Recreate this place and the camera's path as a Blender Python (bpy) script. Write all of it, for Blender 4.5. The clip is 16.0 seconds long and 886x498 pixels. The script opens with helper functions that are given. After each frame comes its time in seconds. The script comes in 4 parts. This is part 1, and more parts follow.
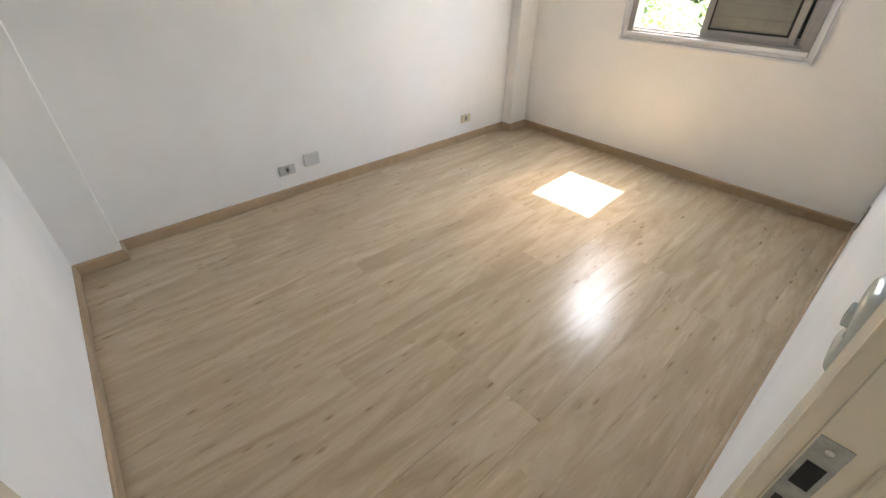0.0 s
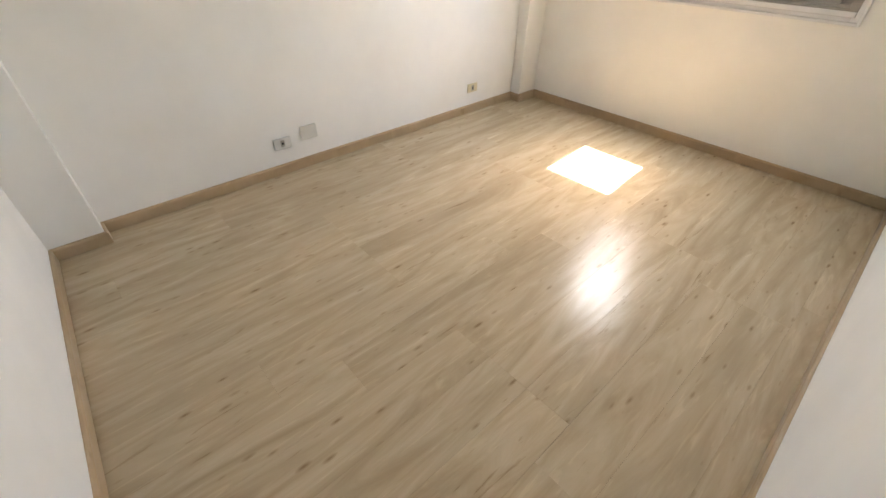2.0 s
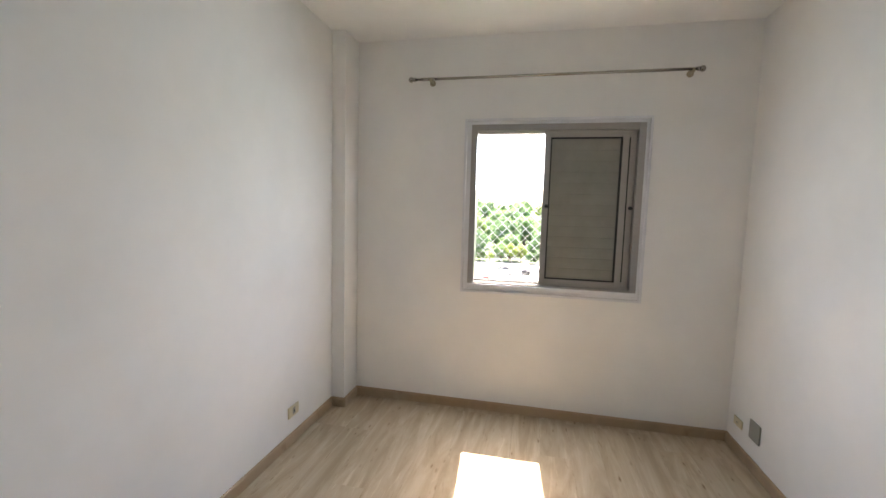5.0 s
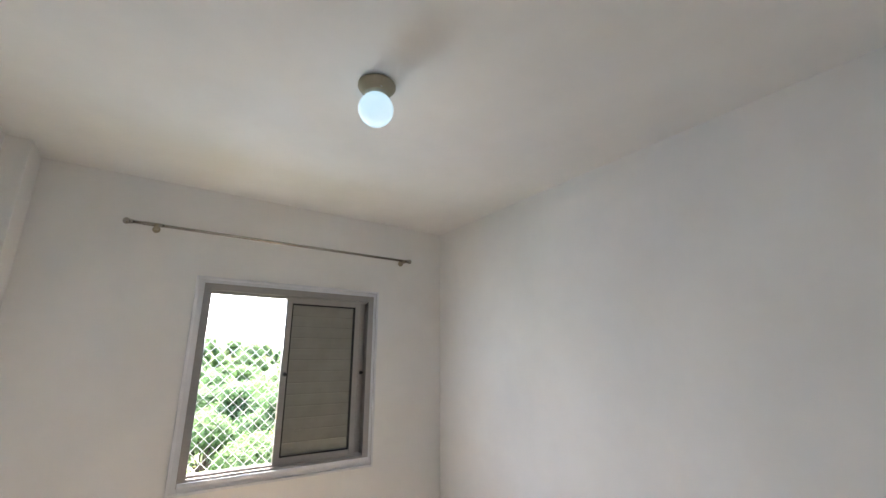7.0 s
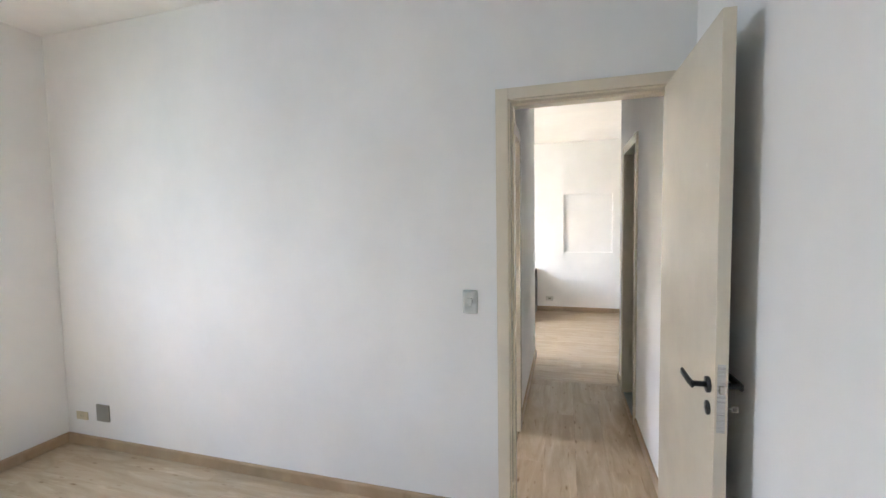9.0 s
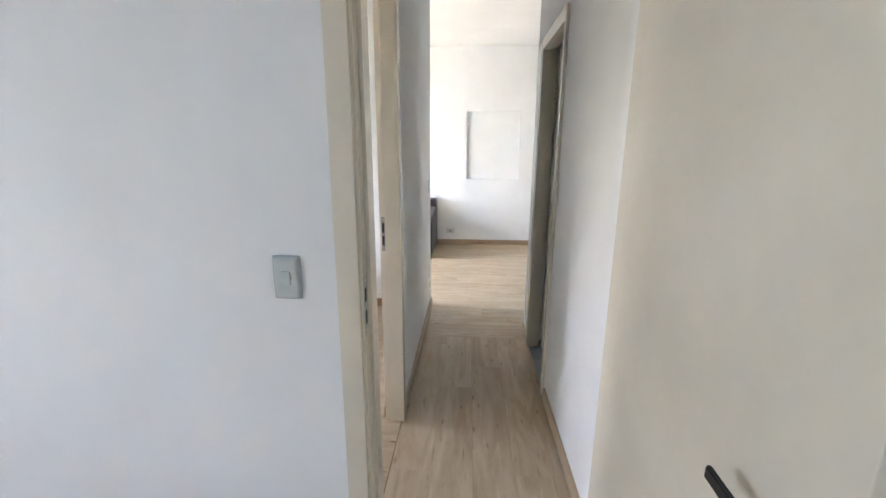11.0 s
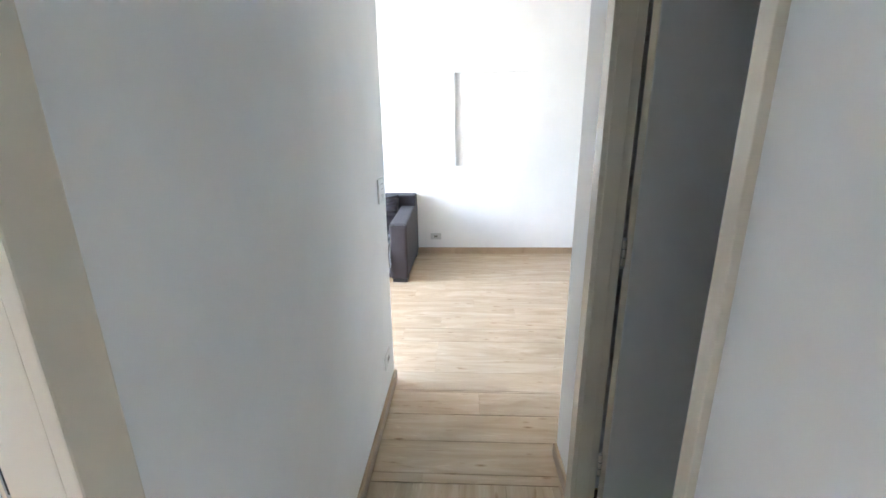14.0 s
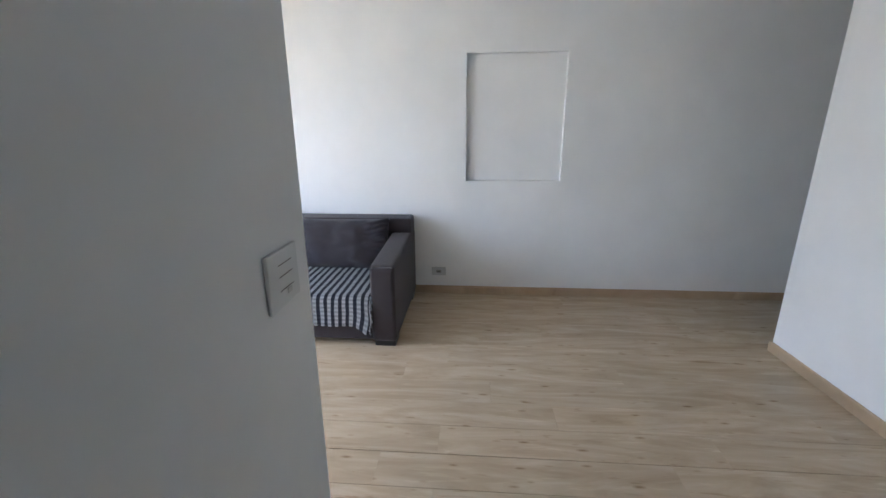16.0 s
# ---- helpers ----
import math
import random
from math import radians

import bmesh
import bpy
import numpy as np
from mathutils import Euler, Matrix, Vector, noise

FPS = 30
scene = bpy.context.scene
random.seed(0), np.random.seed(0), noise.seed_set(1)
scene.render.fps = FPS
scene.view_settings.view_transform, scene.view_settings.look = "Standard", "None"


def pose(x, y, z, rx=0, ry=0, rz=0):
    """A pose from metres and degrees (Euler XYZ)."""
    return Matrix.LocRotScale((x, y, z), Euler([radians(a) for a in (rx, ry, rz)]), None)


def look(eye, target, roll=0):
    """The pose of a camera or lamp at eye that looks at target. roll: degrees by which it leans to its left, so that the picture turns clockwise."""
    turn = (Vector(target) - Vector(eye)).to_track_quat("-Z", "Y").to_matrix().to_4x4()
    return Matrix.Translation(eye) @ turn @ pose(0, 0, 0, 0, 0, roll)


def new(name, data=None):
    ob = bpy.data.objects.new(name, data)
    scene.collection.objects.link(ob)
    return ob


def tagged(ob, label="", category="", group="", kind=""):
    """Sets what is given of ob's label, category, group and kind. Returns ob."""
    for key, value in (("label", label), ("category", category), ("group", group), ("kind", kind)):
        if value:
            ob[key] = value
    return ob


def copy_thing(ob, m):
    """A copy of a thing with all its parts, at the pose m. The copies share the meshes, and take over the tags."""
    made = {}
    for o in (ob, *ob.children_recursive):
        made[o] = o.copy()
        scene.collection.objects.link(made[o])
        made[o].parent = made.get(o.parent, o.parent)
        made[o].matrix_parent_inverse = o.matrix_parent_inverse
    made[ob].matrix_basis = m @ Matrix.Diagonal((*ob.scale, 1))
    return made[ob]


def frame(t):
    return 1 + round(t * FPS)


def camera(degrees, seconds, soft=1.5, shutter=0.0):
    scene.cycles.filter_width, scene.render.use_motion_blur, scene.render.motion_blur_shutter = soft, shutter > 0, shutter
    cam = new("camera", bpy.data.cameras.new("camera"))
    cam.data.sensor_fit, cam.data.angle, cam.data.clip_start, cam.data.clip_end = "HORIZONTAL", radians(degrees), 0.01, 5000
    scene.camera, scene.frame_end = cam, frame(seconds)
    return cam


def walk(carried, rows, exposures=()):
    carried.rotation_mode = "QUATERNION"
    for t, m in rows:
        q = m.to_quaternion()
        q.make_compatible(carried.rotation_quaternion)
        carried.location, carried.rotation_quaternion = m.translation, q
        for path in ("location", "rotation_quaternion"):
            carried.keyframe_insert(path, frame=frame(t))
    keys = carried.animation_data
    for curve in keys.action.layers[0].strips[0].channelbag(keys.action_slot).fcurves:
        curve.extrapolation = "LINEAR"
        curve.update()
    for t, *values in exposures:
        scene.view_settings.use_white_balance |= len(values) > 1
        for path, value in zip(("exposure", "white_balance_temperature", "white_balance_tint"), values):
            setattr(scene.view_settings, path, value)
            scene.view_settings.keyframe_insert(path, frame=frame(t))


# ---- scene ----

cam = camera(93.7, 16.0)
PATH = [
    (0, (-0.068, 0.341, 1.467), (-1.288, 1.429, 0.315), 0.5),
    (0.5, (-0.036, 0.324, 1.466), (-1.226, 1.367, 0.243), 0.5),
    (1, (-0.062, 0.351, 1.423), (-1.233, 1.369, 0.161), 0.5),
    (1.5, (-0.146, 0.347, 1.39), (-1.303, 1.372, 0.122), 0.6),
    (2, (-0.251, 0.394, 1.387), (-1.405, 1.449, 0.139), 0.8),
    (2.5, (-0.351, 0.476, 1.397), (-1.497, 1.593, 0.198), 1.0),
    (3, (-0.508, 0.537, 1.401), (-1.612, 1.789, 0.3), 1.1),
    (3.2, (-0.603, 0.547, 1.413), (-1.66, 1.885, 0.368), 1.3),
    (5.3, (-1.543, 0.808, 1.594), (-1.777, 2.794, 1.548), 1.3),
    (5.5, (-1.631, 0.845, 1.632), (-1.742, 2.842, 1.673), 1.2),
    (5.6, (-1.65, 0.864, 1.646), (-1.712, 2.861, 1.738), 1.3),
    (6, (-1.83, 0.927, 1.691), (-1.583, 2.891, 1.979), 1.0),
    (6.5, (-2.033, 0.901, 1.707), (-1.359, 2.726, 2.172), 0.8),
    (7, (-2.108, 0.792, 1.689), (-1.007, 2.38, 2.204), -0.2),
    (7.5, (-2.11, 0.609, 1.64), (-0.642, 1.893, 2.082), -0.7),
    (8, (-2.123, 0.515, 1.61), (-0.407, 1.508, 1.873), -0.9),
    (8.2, (-2.125, 0.496, 1.586), (-0.347, 1.393, 1.768), -0.9),
    (8.5, (-2.097, 0.485, 1.559), (-0.25, 1.249, 1.618), -1.0),
    (9, (-2.027, 0.489, 1.503), (-0.11, 1.047, 1.388), -0.9),
    (9.5, (-1.876, 0.536, 1.477), (0.069, 0.922, 1.218), -0.7),
    (9.7, (-1.796, 0.531, 1.466), (0.153, 0.86, 1.162), -0.6),
    (11.8, (-0.528, 0.438, 1.443), (1.407, 0.507, 0.94), 0.4),
    (12, (-0.411, 0.439, 1.434), (1.523, 0.501, 0.927), 0.3),
    (12.5, (-0.142, 0.458, 1.427), (1.789, 0.509, 0.905), -0.3),
    (13, (0.116, 0.464, 1.413), (2.043, 0.51, 0.878), -0.2),
    (13.5, (0.382, 0.399, 1.416), (2.305, 0.46, 0.871), -0.0),
    (14, (0.612, 0.396, 1.417), (2.531, 0.495, 0.862), -0.7),
    (14.5, (0.868, 0.423, 1.418), (2.784, 0.552, 0.861), -0.4),
    (15, (1.208, 0.381, 1.393), (3.125, 0.534, 0.843), -0.3),
    (15.2, (1.319, 0.365, 1.398), (3.234, 0.531, 0.847), -0.9),
    (15.5, (1.543, 0.41, 1.381), (3.463, 0.555, 0.84), 0.0),
    (16, (1.841, 0.417, 1.417), (3.758, 0.563, 0.866), -0.3),
]
EXPOSURES = [(0, 4.22, 7200, 14), (0.6, 4.33, 7300, 15), (1.5, 4.4, 7450, 14), (2.0, 4.35, 7900, 14), (3.2, 4.1, 9600, 12), (5.3, 3.66, 6850, 16), (7.5, 3.75, 6700, 15), (9.0, 4.32, 6500, 14), (9.7, 4.32, 6450, 14), (11.8, 4.33, 5850, 12), (12.8, 4.33, 5700, 11), (13.5, 4.57, 5750, 11), (14.5, 4.95, 5650, 11), (15.2, 4.42, 5650, 11), (15.5, 3.96, 5700, 12), (16, 3.2, 5700, 12)]
walk(cam, [(t, look(eye, target, roll)) for t, eye, target, roll in PATH], EXPOSURES)

# ------------------------------------------------------------------ light
SUN_FROM = Vector((-0.041, 0.586, 1.0)).normalized()
world = bpy.data.worlds.new("sky")
scene.world = world
world.use_nodes = True
wn = world.node_tree.nodes
sky = wn.new("ShaderNodeTexSky")
sky.sky_type = "NISHITA"
sky.sun_disc = False
sky.sun_elevation = radians(59.6)
sky.sun_rotation = radians(-4)
sky.dust_density = 3.0
wn["Background"].inputs["Strength"].default_value = 0.15
world.node_tree.links.new(sky.outputs[0], wn["Background"].inputs["Color"])

sun_data = bpy.data.lights.new("sun", "SUN")
sun_data.energy = 5.0
sun_data.angle = radians(0.5)
sun_data.color = (1.0, 0.94, 0.85)
sun = new("sun", sun_data)
sun.matrix_world = look(SUN_FROM * 30, (0, 0, 0))


def window_light(name, x, y, z, w, h, power, color=(0.93, 0.97, 1.0), tilt=-0.12):
    """An area lamp in a window's opening that stands in for daylight, shining into the room (towards -y)."""
    d = bpy.data.lights.new(name, "AREA")
    d.shape, d.size, d.size_y, d.energy, d.color = "RECTANGLE", w, h, power, color
    ob = new(name, d)
    ob.matrix_world = look((x, y, z), (x, y - 1, z + tilt))
    return ob


window_light("room_daylight", -1.573, 3.985, 1.915, 0.47, 0.46, 1.8, (0.62, 0.80, 1.0), -0.75)
# added lamps for two windows out of view; place and size are assumed
window_light("bedroom_assumed_daylight", 1.40, 3.90, 1.50, 0.95, 1.05, 0.20, (0.88, 0.94, 1.0))
window_light("living_assumed_daylight", 3.55, 3.90, 1.25, 1.25, 2.1, 5.0, (0.64, 0.80, 1.0), -1.2)

# ------------------------------------------------------------------ materials


def material(name, color, rough=0.5, metal=0.0, spec=0.5):
    m = bpy.data.materials.new(name)
    m.use_nodes = True
    b = m.node_tree.nodes["Principled BSDF"]
    b.inputs["Base Color"].default_value = (*color, 1)
    b.inputs["Roughness"].default_value = rough
    b.inputs["Metallic"].default_value = metal
    b.inputs["Specular IOR Level"].default_value = spec
    return m, m.node_tree.nodes, m.node_tree.links, b


def node(nodes, kind, **values):
    n = nodes.new(kind)
    for key, value in values.items():
        n.inputs[key.replace("_", " ")].default_value = value
    return n


def ramp(nodes, stops):
    n = nodes.new("ShaderNodeValToRGB")
    while len(n.color_ramp.elements) < len(stops):
        n.color_ramp.elements.new(0.5)
    for e, (p, c) in zip(n.color_ramp.elements, stops):
        e.position, e.color = p, (*c, 1)
    return n


def coords(nodes, links, scale=(1, 1, 1), use="Object", spread=False):
    tc = nodes.new("ShaderNodeTexCoord")
    mp = nodes.new("ShaderNodeMapping")
    mp.inputs["Scale"].default_value = scale
    links.new(tc.outputs[use], mp.inputs["Vector"])
    if spread:
        info = nodes.new("ShaderNodeObjectInfo")
        mul = nodes.new("ShaderNodeMath")
        mul.operation = "MULTIPLY"
        mul.inputs[1].default_value = 57.0
        links.new(info.outputs["Random"], mul.inputs[0])
        comb = nodes.new("ShaderNodeCombineXYZ")
        for k in range(3):
            links.new(mul.outputs[0], comb.inputs[k])
        links.new(comb.outputs[0], mp.inputs["Location"])
    return mp


def add_bump(nodes, links, b, source, strength, distance):
    bump = nodes.new("ShaderNodeBump")
    bump.inputs["Strength"].default_value = strength
    bump.inputs["Distance"].default_value = distance
    links.new(source, bump.inputs["Height"])
    links.new(bump.outputs[0], b.inputs["Normal"])
    return bump


def painted(name, color, rough, scale_big=1.3, scale_fine=180.0, vary=0.035, bump=0.25, dist=0.002):
    """Paint with slow stains, fine roller texture and uneven gloss."""
    m, n, l, b = material(name, color, rough)
    mp = coords(n, l)
    big = node(n, "ShaderNodeTexNoise", Scale=scale_big, Detail=5.0, Roughness=0.6)
    fine = node(n, "ShaderNodeTexNoise", Scale=scale_fine, Detail=3.0)
    l.new(mp.outputs[0], big.inputs["Vector"])
    l.new(mp.outputs[0], fine.inputs["Vector"])
    dark = tuple(c * (1 - 2 * vary) for c in color)
    light = tuple(min(1, c * (1 + vary)) for c in color)
    r = ramp(n, [(0.3, dark), (0.7, light)])
    l.new(big.outputs["Fac"], r.inputs[0])
    l.new(r.outputs[0], b.inputs["Base Color"])
    mix = node(n, "ShaderNodeMath")
    mix.operation = "MULTIPLY_ADD"
    mix.inputs[1].default_value = 0.12
    mix.inputs[2].default_value = rough - 0.06
    l.new(big.outputs["Fac"], mix.inputs[0])
    l.new(mix.outputs[0], b.inputs["Roughness"])
    add_bump(n, l, b, fine.outputs["Fac"], bump, dist)
    return m


WALL = painted("wall_paint", (0.865, 0.857, 0.842), 0.75, bump=0.10)
CEIL = painted("ceiling_paint", (0.88, 0.875, 0.86), 0.85, bump=0.3)
CREAM = painted("cream_enamel", (0.75, 0.675, 0.55), 0.25, 2.5, 60, 0.045, 0.12, 0.0015)
GREYDOOR = painted("grey_white_enamel", (0.76, 0.745, 0.72), 0.35, 2.5, 60, 0.04, 0.12, 0.0015)
PLASTIC = painted("white_plastic", (0.74, 0.74, 0.72), 0.35, 6, 300, 0.02, 0.05, 0.001)
GREYPLASTIC = painted("grey_plate", (0.33, 0.32, 0.28), 0.4, 6, 300, 0.04, 0.05, 0.001)
YELLOWPLASTIC = painted("aged_cream_plastic", (0.68, 0.60, 0.42), 0.4, 6, 300, 0.04, 0.05, 0.001)
PALEPLATE = painted("pale_grey_plate", (0.60, 0.60, 0.58), 0.4, 6, 300, 0.03, 0.05, 0.001)
SWITCHPLASTIC = painted("glossy_pale_plastic", (0.54, 0.56, 0.54), 0.18, 6, 300, 0.02, 0.03, 0.0006)
# near-black colour stands for the shade inside holes that are not cut
DARK = material("hole_shade", (0.012, 0.011, 0.010), 0.7)[0]
BLACK = painted("black_metal", (0.018, 0.016, 0.015), 0.38, 20, 300, 0.1, 0.1, 0.0005)
TILE = painted("grey_floor_tile", (0.50, 0.52, 0.54), 0.25, 4, 90, 0.05, 0.05, 0.001)
BROWNGAP = painted("dirty_joint", (0.10, 0.065, 0.045), 0.8, 60, 300, 0.2, 0.1, 0.0005)
GROUT = painted("grout", (0.28, 0.27, 0.25), 0.9, 9, 200, 0.1)
SUBFLOOR = painted("subfloor", (0.09, 0.065, 0.04), 0.9, 9, 200, 0.1)


def metal(name, color, rough, stretch=(1, 1, 60)):
    m, n, l, b = material(name, color, rough, 1.0)
    mp = coords(n, l, stretch)
    g = node(n, "ShaderNodeTexNoise", Scale=8.0, Detail=4.0)
    l.new(mp.outputs[0], g.inputs["Vector"])
    r = ramp(n, [(0.3, tuple(c * 0.82 for c in color)), (0.75, color)])
    l.new(g.outputs["Fac"], r.inputs[0])
    l.new(r.outputs[0], b.inputs["Base Color"])
    k = node(n, "ShaderNodeMath")
    k.operation = "MULTIPLY_ADD"
    k.inputs[1].default_value, k.inputs[2].default_value = 0.2, rough - 0.1
    l.new(g.outputs["Fac"], k.inputs[0])
    l.new(k.outputs[0], b.inputs["Roughness"])
    return m


ALU = metal("anodised_aluminium", (0.42, 0.395, 0.375), 0.38)
STEEL = metal("brushed_steel", (0.62, 0.60, 0.57), 0.28)
WORNSTEEL = painted("paint_smeared_steel", (0.36, 0.35, 0.33), 0.38, 45, 220, 0.16, 0.35, 0.0015)
CHROME = metal("chrome_rod", (0.50, 0.47, 0.42), 0.20, (60, 1, 1))
ALUWHITE = painted("grey_white_trim", (0.76, 0.77, 0.80), 0.4, 4, 120, 0.05, 0.1, 0.001)
SHUTTER = painted("grey_shutter_enamel", (0.245, 0.245, 0.215), 0.5, 6, 120, 0.06, 0.1, 0.001)
BRONZE = painted("aged_bronze_enamel", (0.36, 0.31, 0.22), 0.45, 9, 120, 0.1, 0.1, 0.001)


def laminate(name, tint=(1, 1, 1), rough=0.25, spec=0.5, knotty=True):
    """Light oak laminate: long grain along local y, short dark dashes, pale clouds, a change of tone board by board."""
    m, n, l, b = material(name, (0.4, 0.3, 0.2), rough, 0, spec)
    mp = coords(n, l, (1, 1, 1), "Object", True)

    def stretched(sx, sy, detail, rough_=0.55, distort=0.0):
        k = n.new("ShaderNodeMapping")
        k.inputs["Scale"].default_value = (sx, sy, 1)
        l.new(mp.outputs[0], k.inputs["Vector"])
        t = node(n, "ShaderNodeTexNoise", Scale=1.0, Detail=detail, Roughness=rough_, Distortion=distort)
        l.new(k.outputs[0], t.inputs["Vector"])
        return t

    c = lambda r, g, bl: (r * tint[0], g * tint[1], bl * tint[2])
    cloud = stretched(8.5, 1.15, 4, 0.6, 1.8)
    r1 = ramp(n, [(0.28, c(0.355, 0.272, 0.180)), (0.50, c(0.430, 0.338, 0.234)), (0.70, c(0.490, 0.397, 0.288))])
    l.new(cloud.outputs["Fac"], r1.inputs[0])
    grain = stretched(150, 9.0, 3, 0.6)
    r2 = ramp(n, [(0.30, (0.982, 0.978, 0.974)), (0.6, (1, 1, 1))])
    l.new(grain.outputs["Fac"], r2.inputs[0])
    dash = stretched(34, 3.6, 3.0, 0.55, 0.9)
    r3 = ramp(n, [(0.24, (0.66, 0.59, 0.52)), (0.345, (1, 1, 1)), (0.60, (1, 1, 1)), (0.68, (1.11, 1.12, 1.12))])
    l.new(dash.outputs["Fac"], r3.inputs[0])
    km = n.new("ShaderNodeMapping")
    km.inputs["Scale"].default_value = (30, 9.0, 1)
    l.new(mp.outputs[0], km.inputs["Vector"])
    knots = node(n, "ShaderNodeTexVoronoi", Scale=1.0)
    l.new(km.outputs[0], knots.inputs["Vector"])
    pick = n.new("ShaderNodeSeparateColor")
    l.new(knots.outputs["Color"], pick.inputs[0])
    far = n.new("ShaderNodeMath")
    far.operation = "MULTIPLY_ADD"
    far.inputs[1].default_value, far.inputs[2].default_value = 0.60, -0.10
    l.new(pick.outputs[0], far.inputs[0])
    near = n.new("ShaderNodeMath")
    near.operation = "ADD"
    l.new(knots.outputs["Distance"], near.inputs[0])
    l.new(far.outputs[0], near.inputs[1])
    r5 = ramp(n, [(0.0, (0.60, 0.53, 0.46)), (0.22, (1, 1, 1))])
    l.new(near.outputs[0], r5.inputs[0])
    info = n.new("ShaderNodeObjectInfo")
    r4 = ramp(n, [(0.0, (0.95, 0.945, 0.94)), (1.0, (1.03, 1.02, 1.01))])
    l.new(info.outputs["Random"], r4.inputs[0])
    last = r1.outputs[0]
    for other in ((r2, r3, r5, r4) if knotty else (r2, r3, r4)):
        mx = n.new("ShaderNodeMix")
        mx.data_type, mx.blend_type = "RGBA", "MULTIPLY"
        mx.inputs["Factor"].default_value = 1.0
        l.new(last, mx.inputs[6])
        l.new(other.outputs[0], mx.inputs[7])
        last = mx.outputs[2]
    l.new(last, b.inputs["Base Color"])
    k = node(n, "ShaderNodeMath")
    k.operation = "MULTIPLY_ADD"
    k.inputs[1].default_value, k.inputs[2].default_value = 0.10, rough - 0.05
    l.new(grain.outputs["Fac"], k.inputs[0])
    l.new(k.outputs[0], b.inputs["Roughness"])
    add_bump(n, l, b, grain.outputs["Fac"], 0.10, 0.0006)
    return m


OAK = laminate("oak_laminate", (1.13, 1.135, 1.13), 0.23, 0.20)
SKIRT = laminate("oak_skirting", (0.98, 0.90, 0.82), 0.4, 0.5, False)
BROWNSKIRT = laminate("brown_skirting", (0.55, 0.34, 0.24), 0.4, 0.5, False)


def varnished():
    m, n, l, b = material("orange_varnished_wood", (0.32, 0.10, 0.025), 0.28, 0, 0.3)
    mp = coords(n, l, (2.0, 30, 30))
    g = node(n, "ShaderNodeTexNoise", Scale=1.0, Detail=6.0, Distortion=0.8)
    l.new(mp.outputs[0], g.inputs["Vector"])
    r = ramp(n, [(0.2, (0.19, 0.050, 0.005)), (0.55, (0.235, 0.066, 0.006)), (0.85, (0.27, 0.080, 0.008))])
    l.new(g.outputs["Fac"], r.inputs[0])
    l.new(r.outputs[0], b.inputs["Base Color"])
    add_bump(n, l, b, g.outputs["Fac"], 0.08, 0.001)
    return m


VARNISH = varnished()


def woven(name, color, rough=0.9, scale=420.0, vary=0.12):
    m, n, l, b = material(name, color, rough, 0, 0.25)
    mp = coords(n, l)
    f = node(n, "ShaderNodeTexNoise", Scale=scale, Detail=2.0)
    g = node(n, "ShaderNodeTexNoise", Scale=5.0, Detail=5.0)
    l.new(mp.outputs[0], f.inputs["Vector"])
    l.new(mp.outputs[0], g.inputs["Vector"])
    r = ramp(n, [(0.3, tuple(c * (1 - vary) for c in color)), (0.7, tuple(c * (1 + vary) for c in color))])
    l.new(g.outputs["Fac"], r.inputs[0])
    l.new(r.outputs[0], b.inputs["Base Color"])
    b.inputs["Sheen Weight"].default_value = 0.12
    add_bump(n, l, b, f.outputs["Fac"], 0.4, 0.0015)
    return m


SOFA = woven("charcoal_suede", (0.048, 0.038, 0.040))
PILLOW = woven("charcoal_cushion_cloth", (0.043, 0.036, 0.041))
MATTRESS = woven("mattress_cloth", (0.6, 0.58, 0.55))


def throw_cloth():
    """Navy and off-white check: strong stripes across the seat, faint ones along it."""
    m, n, l, b = material("checked_cotton", (0.3, 0.3, 0.3), 0.9, 0, 0.2)
    mp = coords(n, l, (1, 1, 1), "UV")
    sep = n.new("ShaderNodeSeparateXYZ")
    l.new(mp.outputs[0], sep.inputs[0])

    def stripes(socket, count, lo, hi):
        a = n.new("ShaderNodeMath")
        a.operation = "MULTIPLY"
        a.inputs[1].default_value = count
        l.new(socket, a.inputs[0])
        f = n.new("ShaderNodeMath")
        f.operation = "FRACT"
        l.new(a.outputs[0], f.inputs[0])
        r = ramp(n, [(0.46, lo), (0.54, hi)])
        l.new(f.outputs[0], r.inputs[0])
        return r

    s1 = stripes(sep.outputs[1], 1 / 0.050, (0.024, 0.025, 0.032), (0.31, 0.31, 0.315))
    s2 = stripes(sep.outputs[0], 1 / 0.026, (0.66, 0.67, 0.69), (1, 1, 1))
    mx = n.new("ShaderNodeMix")
    mx.data_type, mx.blend_type = "RGBA", "MULTIPLY"
    mx.inputs["Factor"].default_value = 1.0
    l.new(s1.outputs[0], mx.inputs[6])
    l.new(s2.outputs[0], mx.inputs[7])
    l.new(mx.outputs[2], b.inputs["Base Color"])
    f = node(n, "ShaderNodeTexNoise", Scale=400.0, Detail=2.0)
    l.new(mp.outputs[0], f.inputs["Vector"])
    add_bump(n, l, b, f.outputs["Fac"], 0.4, 0.0015)
    return m


THROW = throw_cloth()


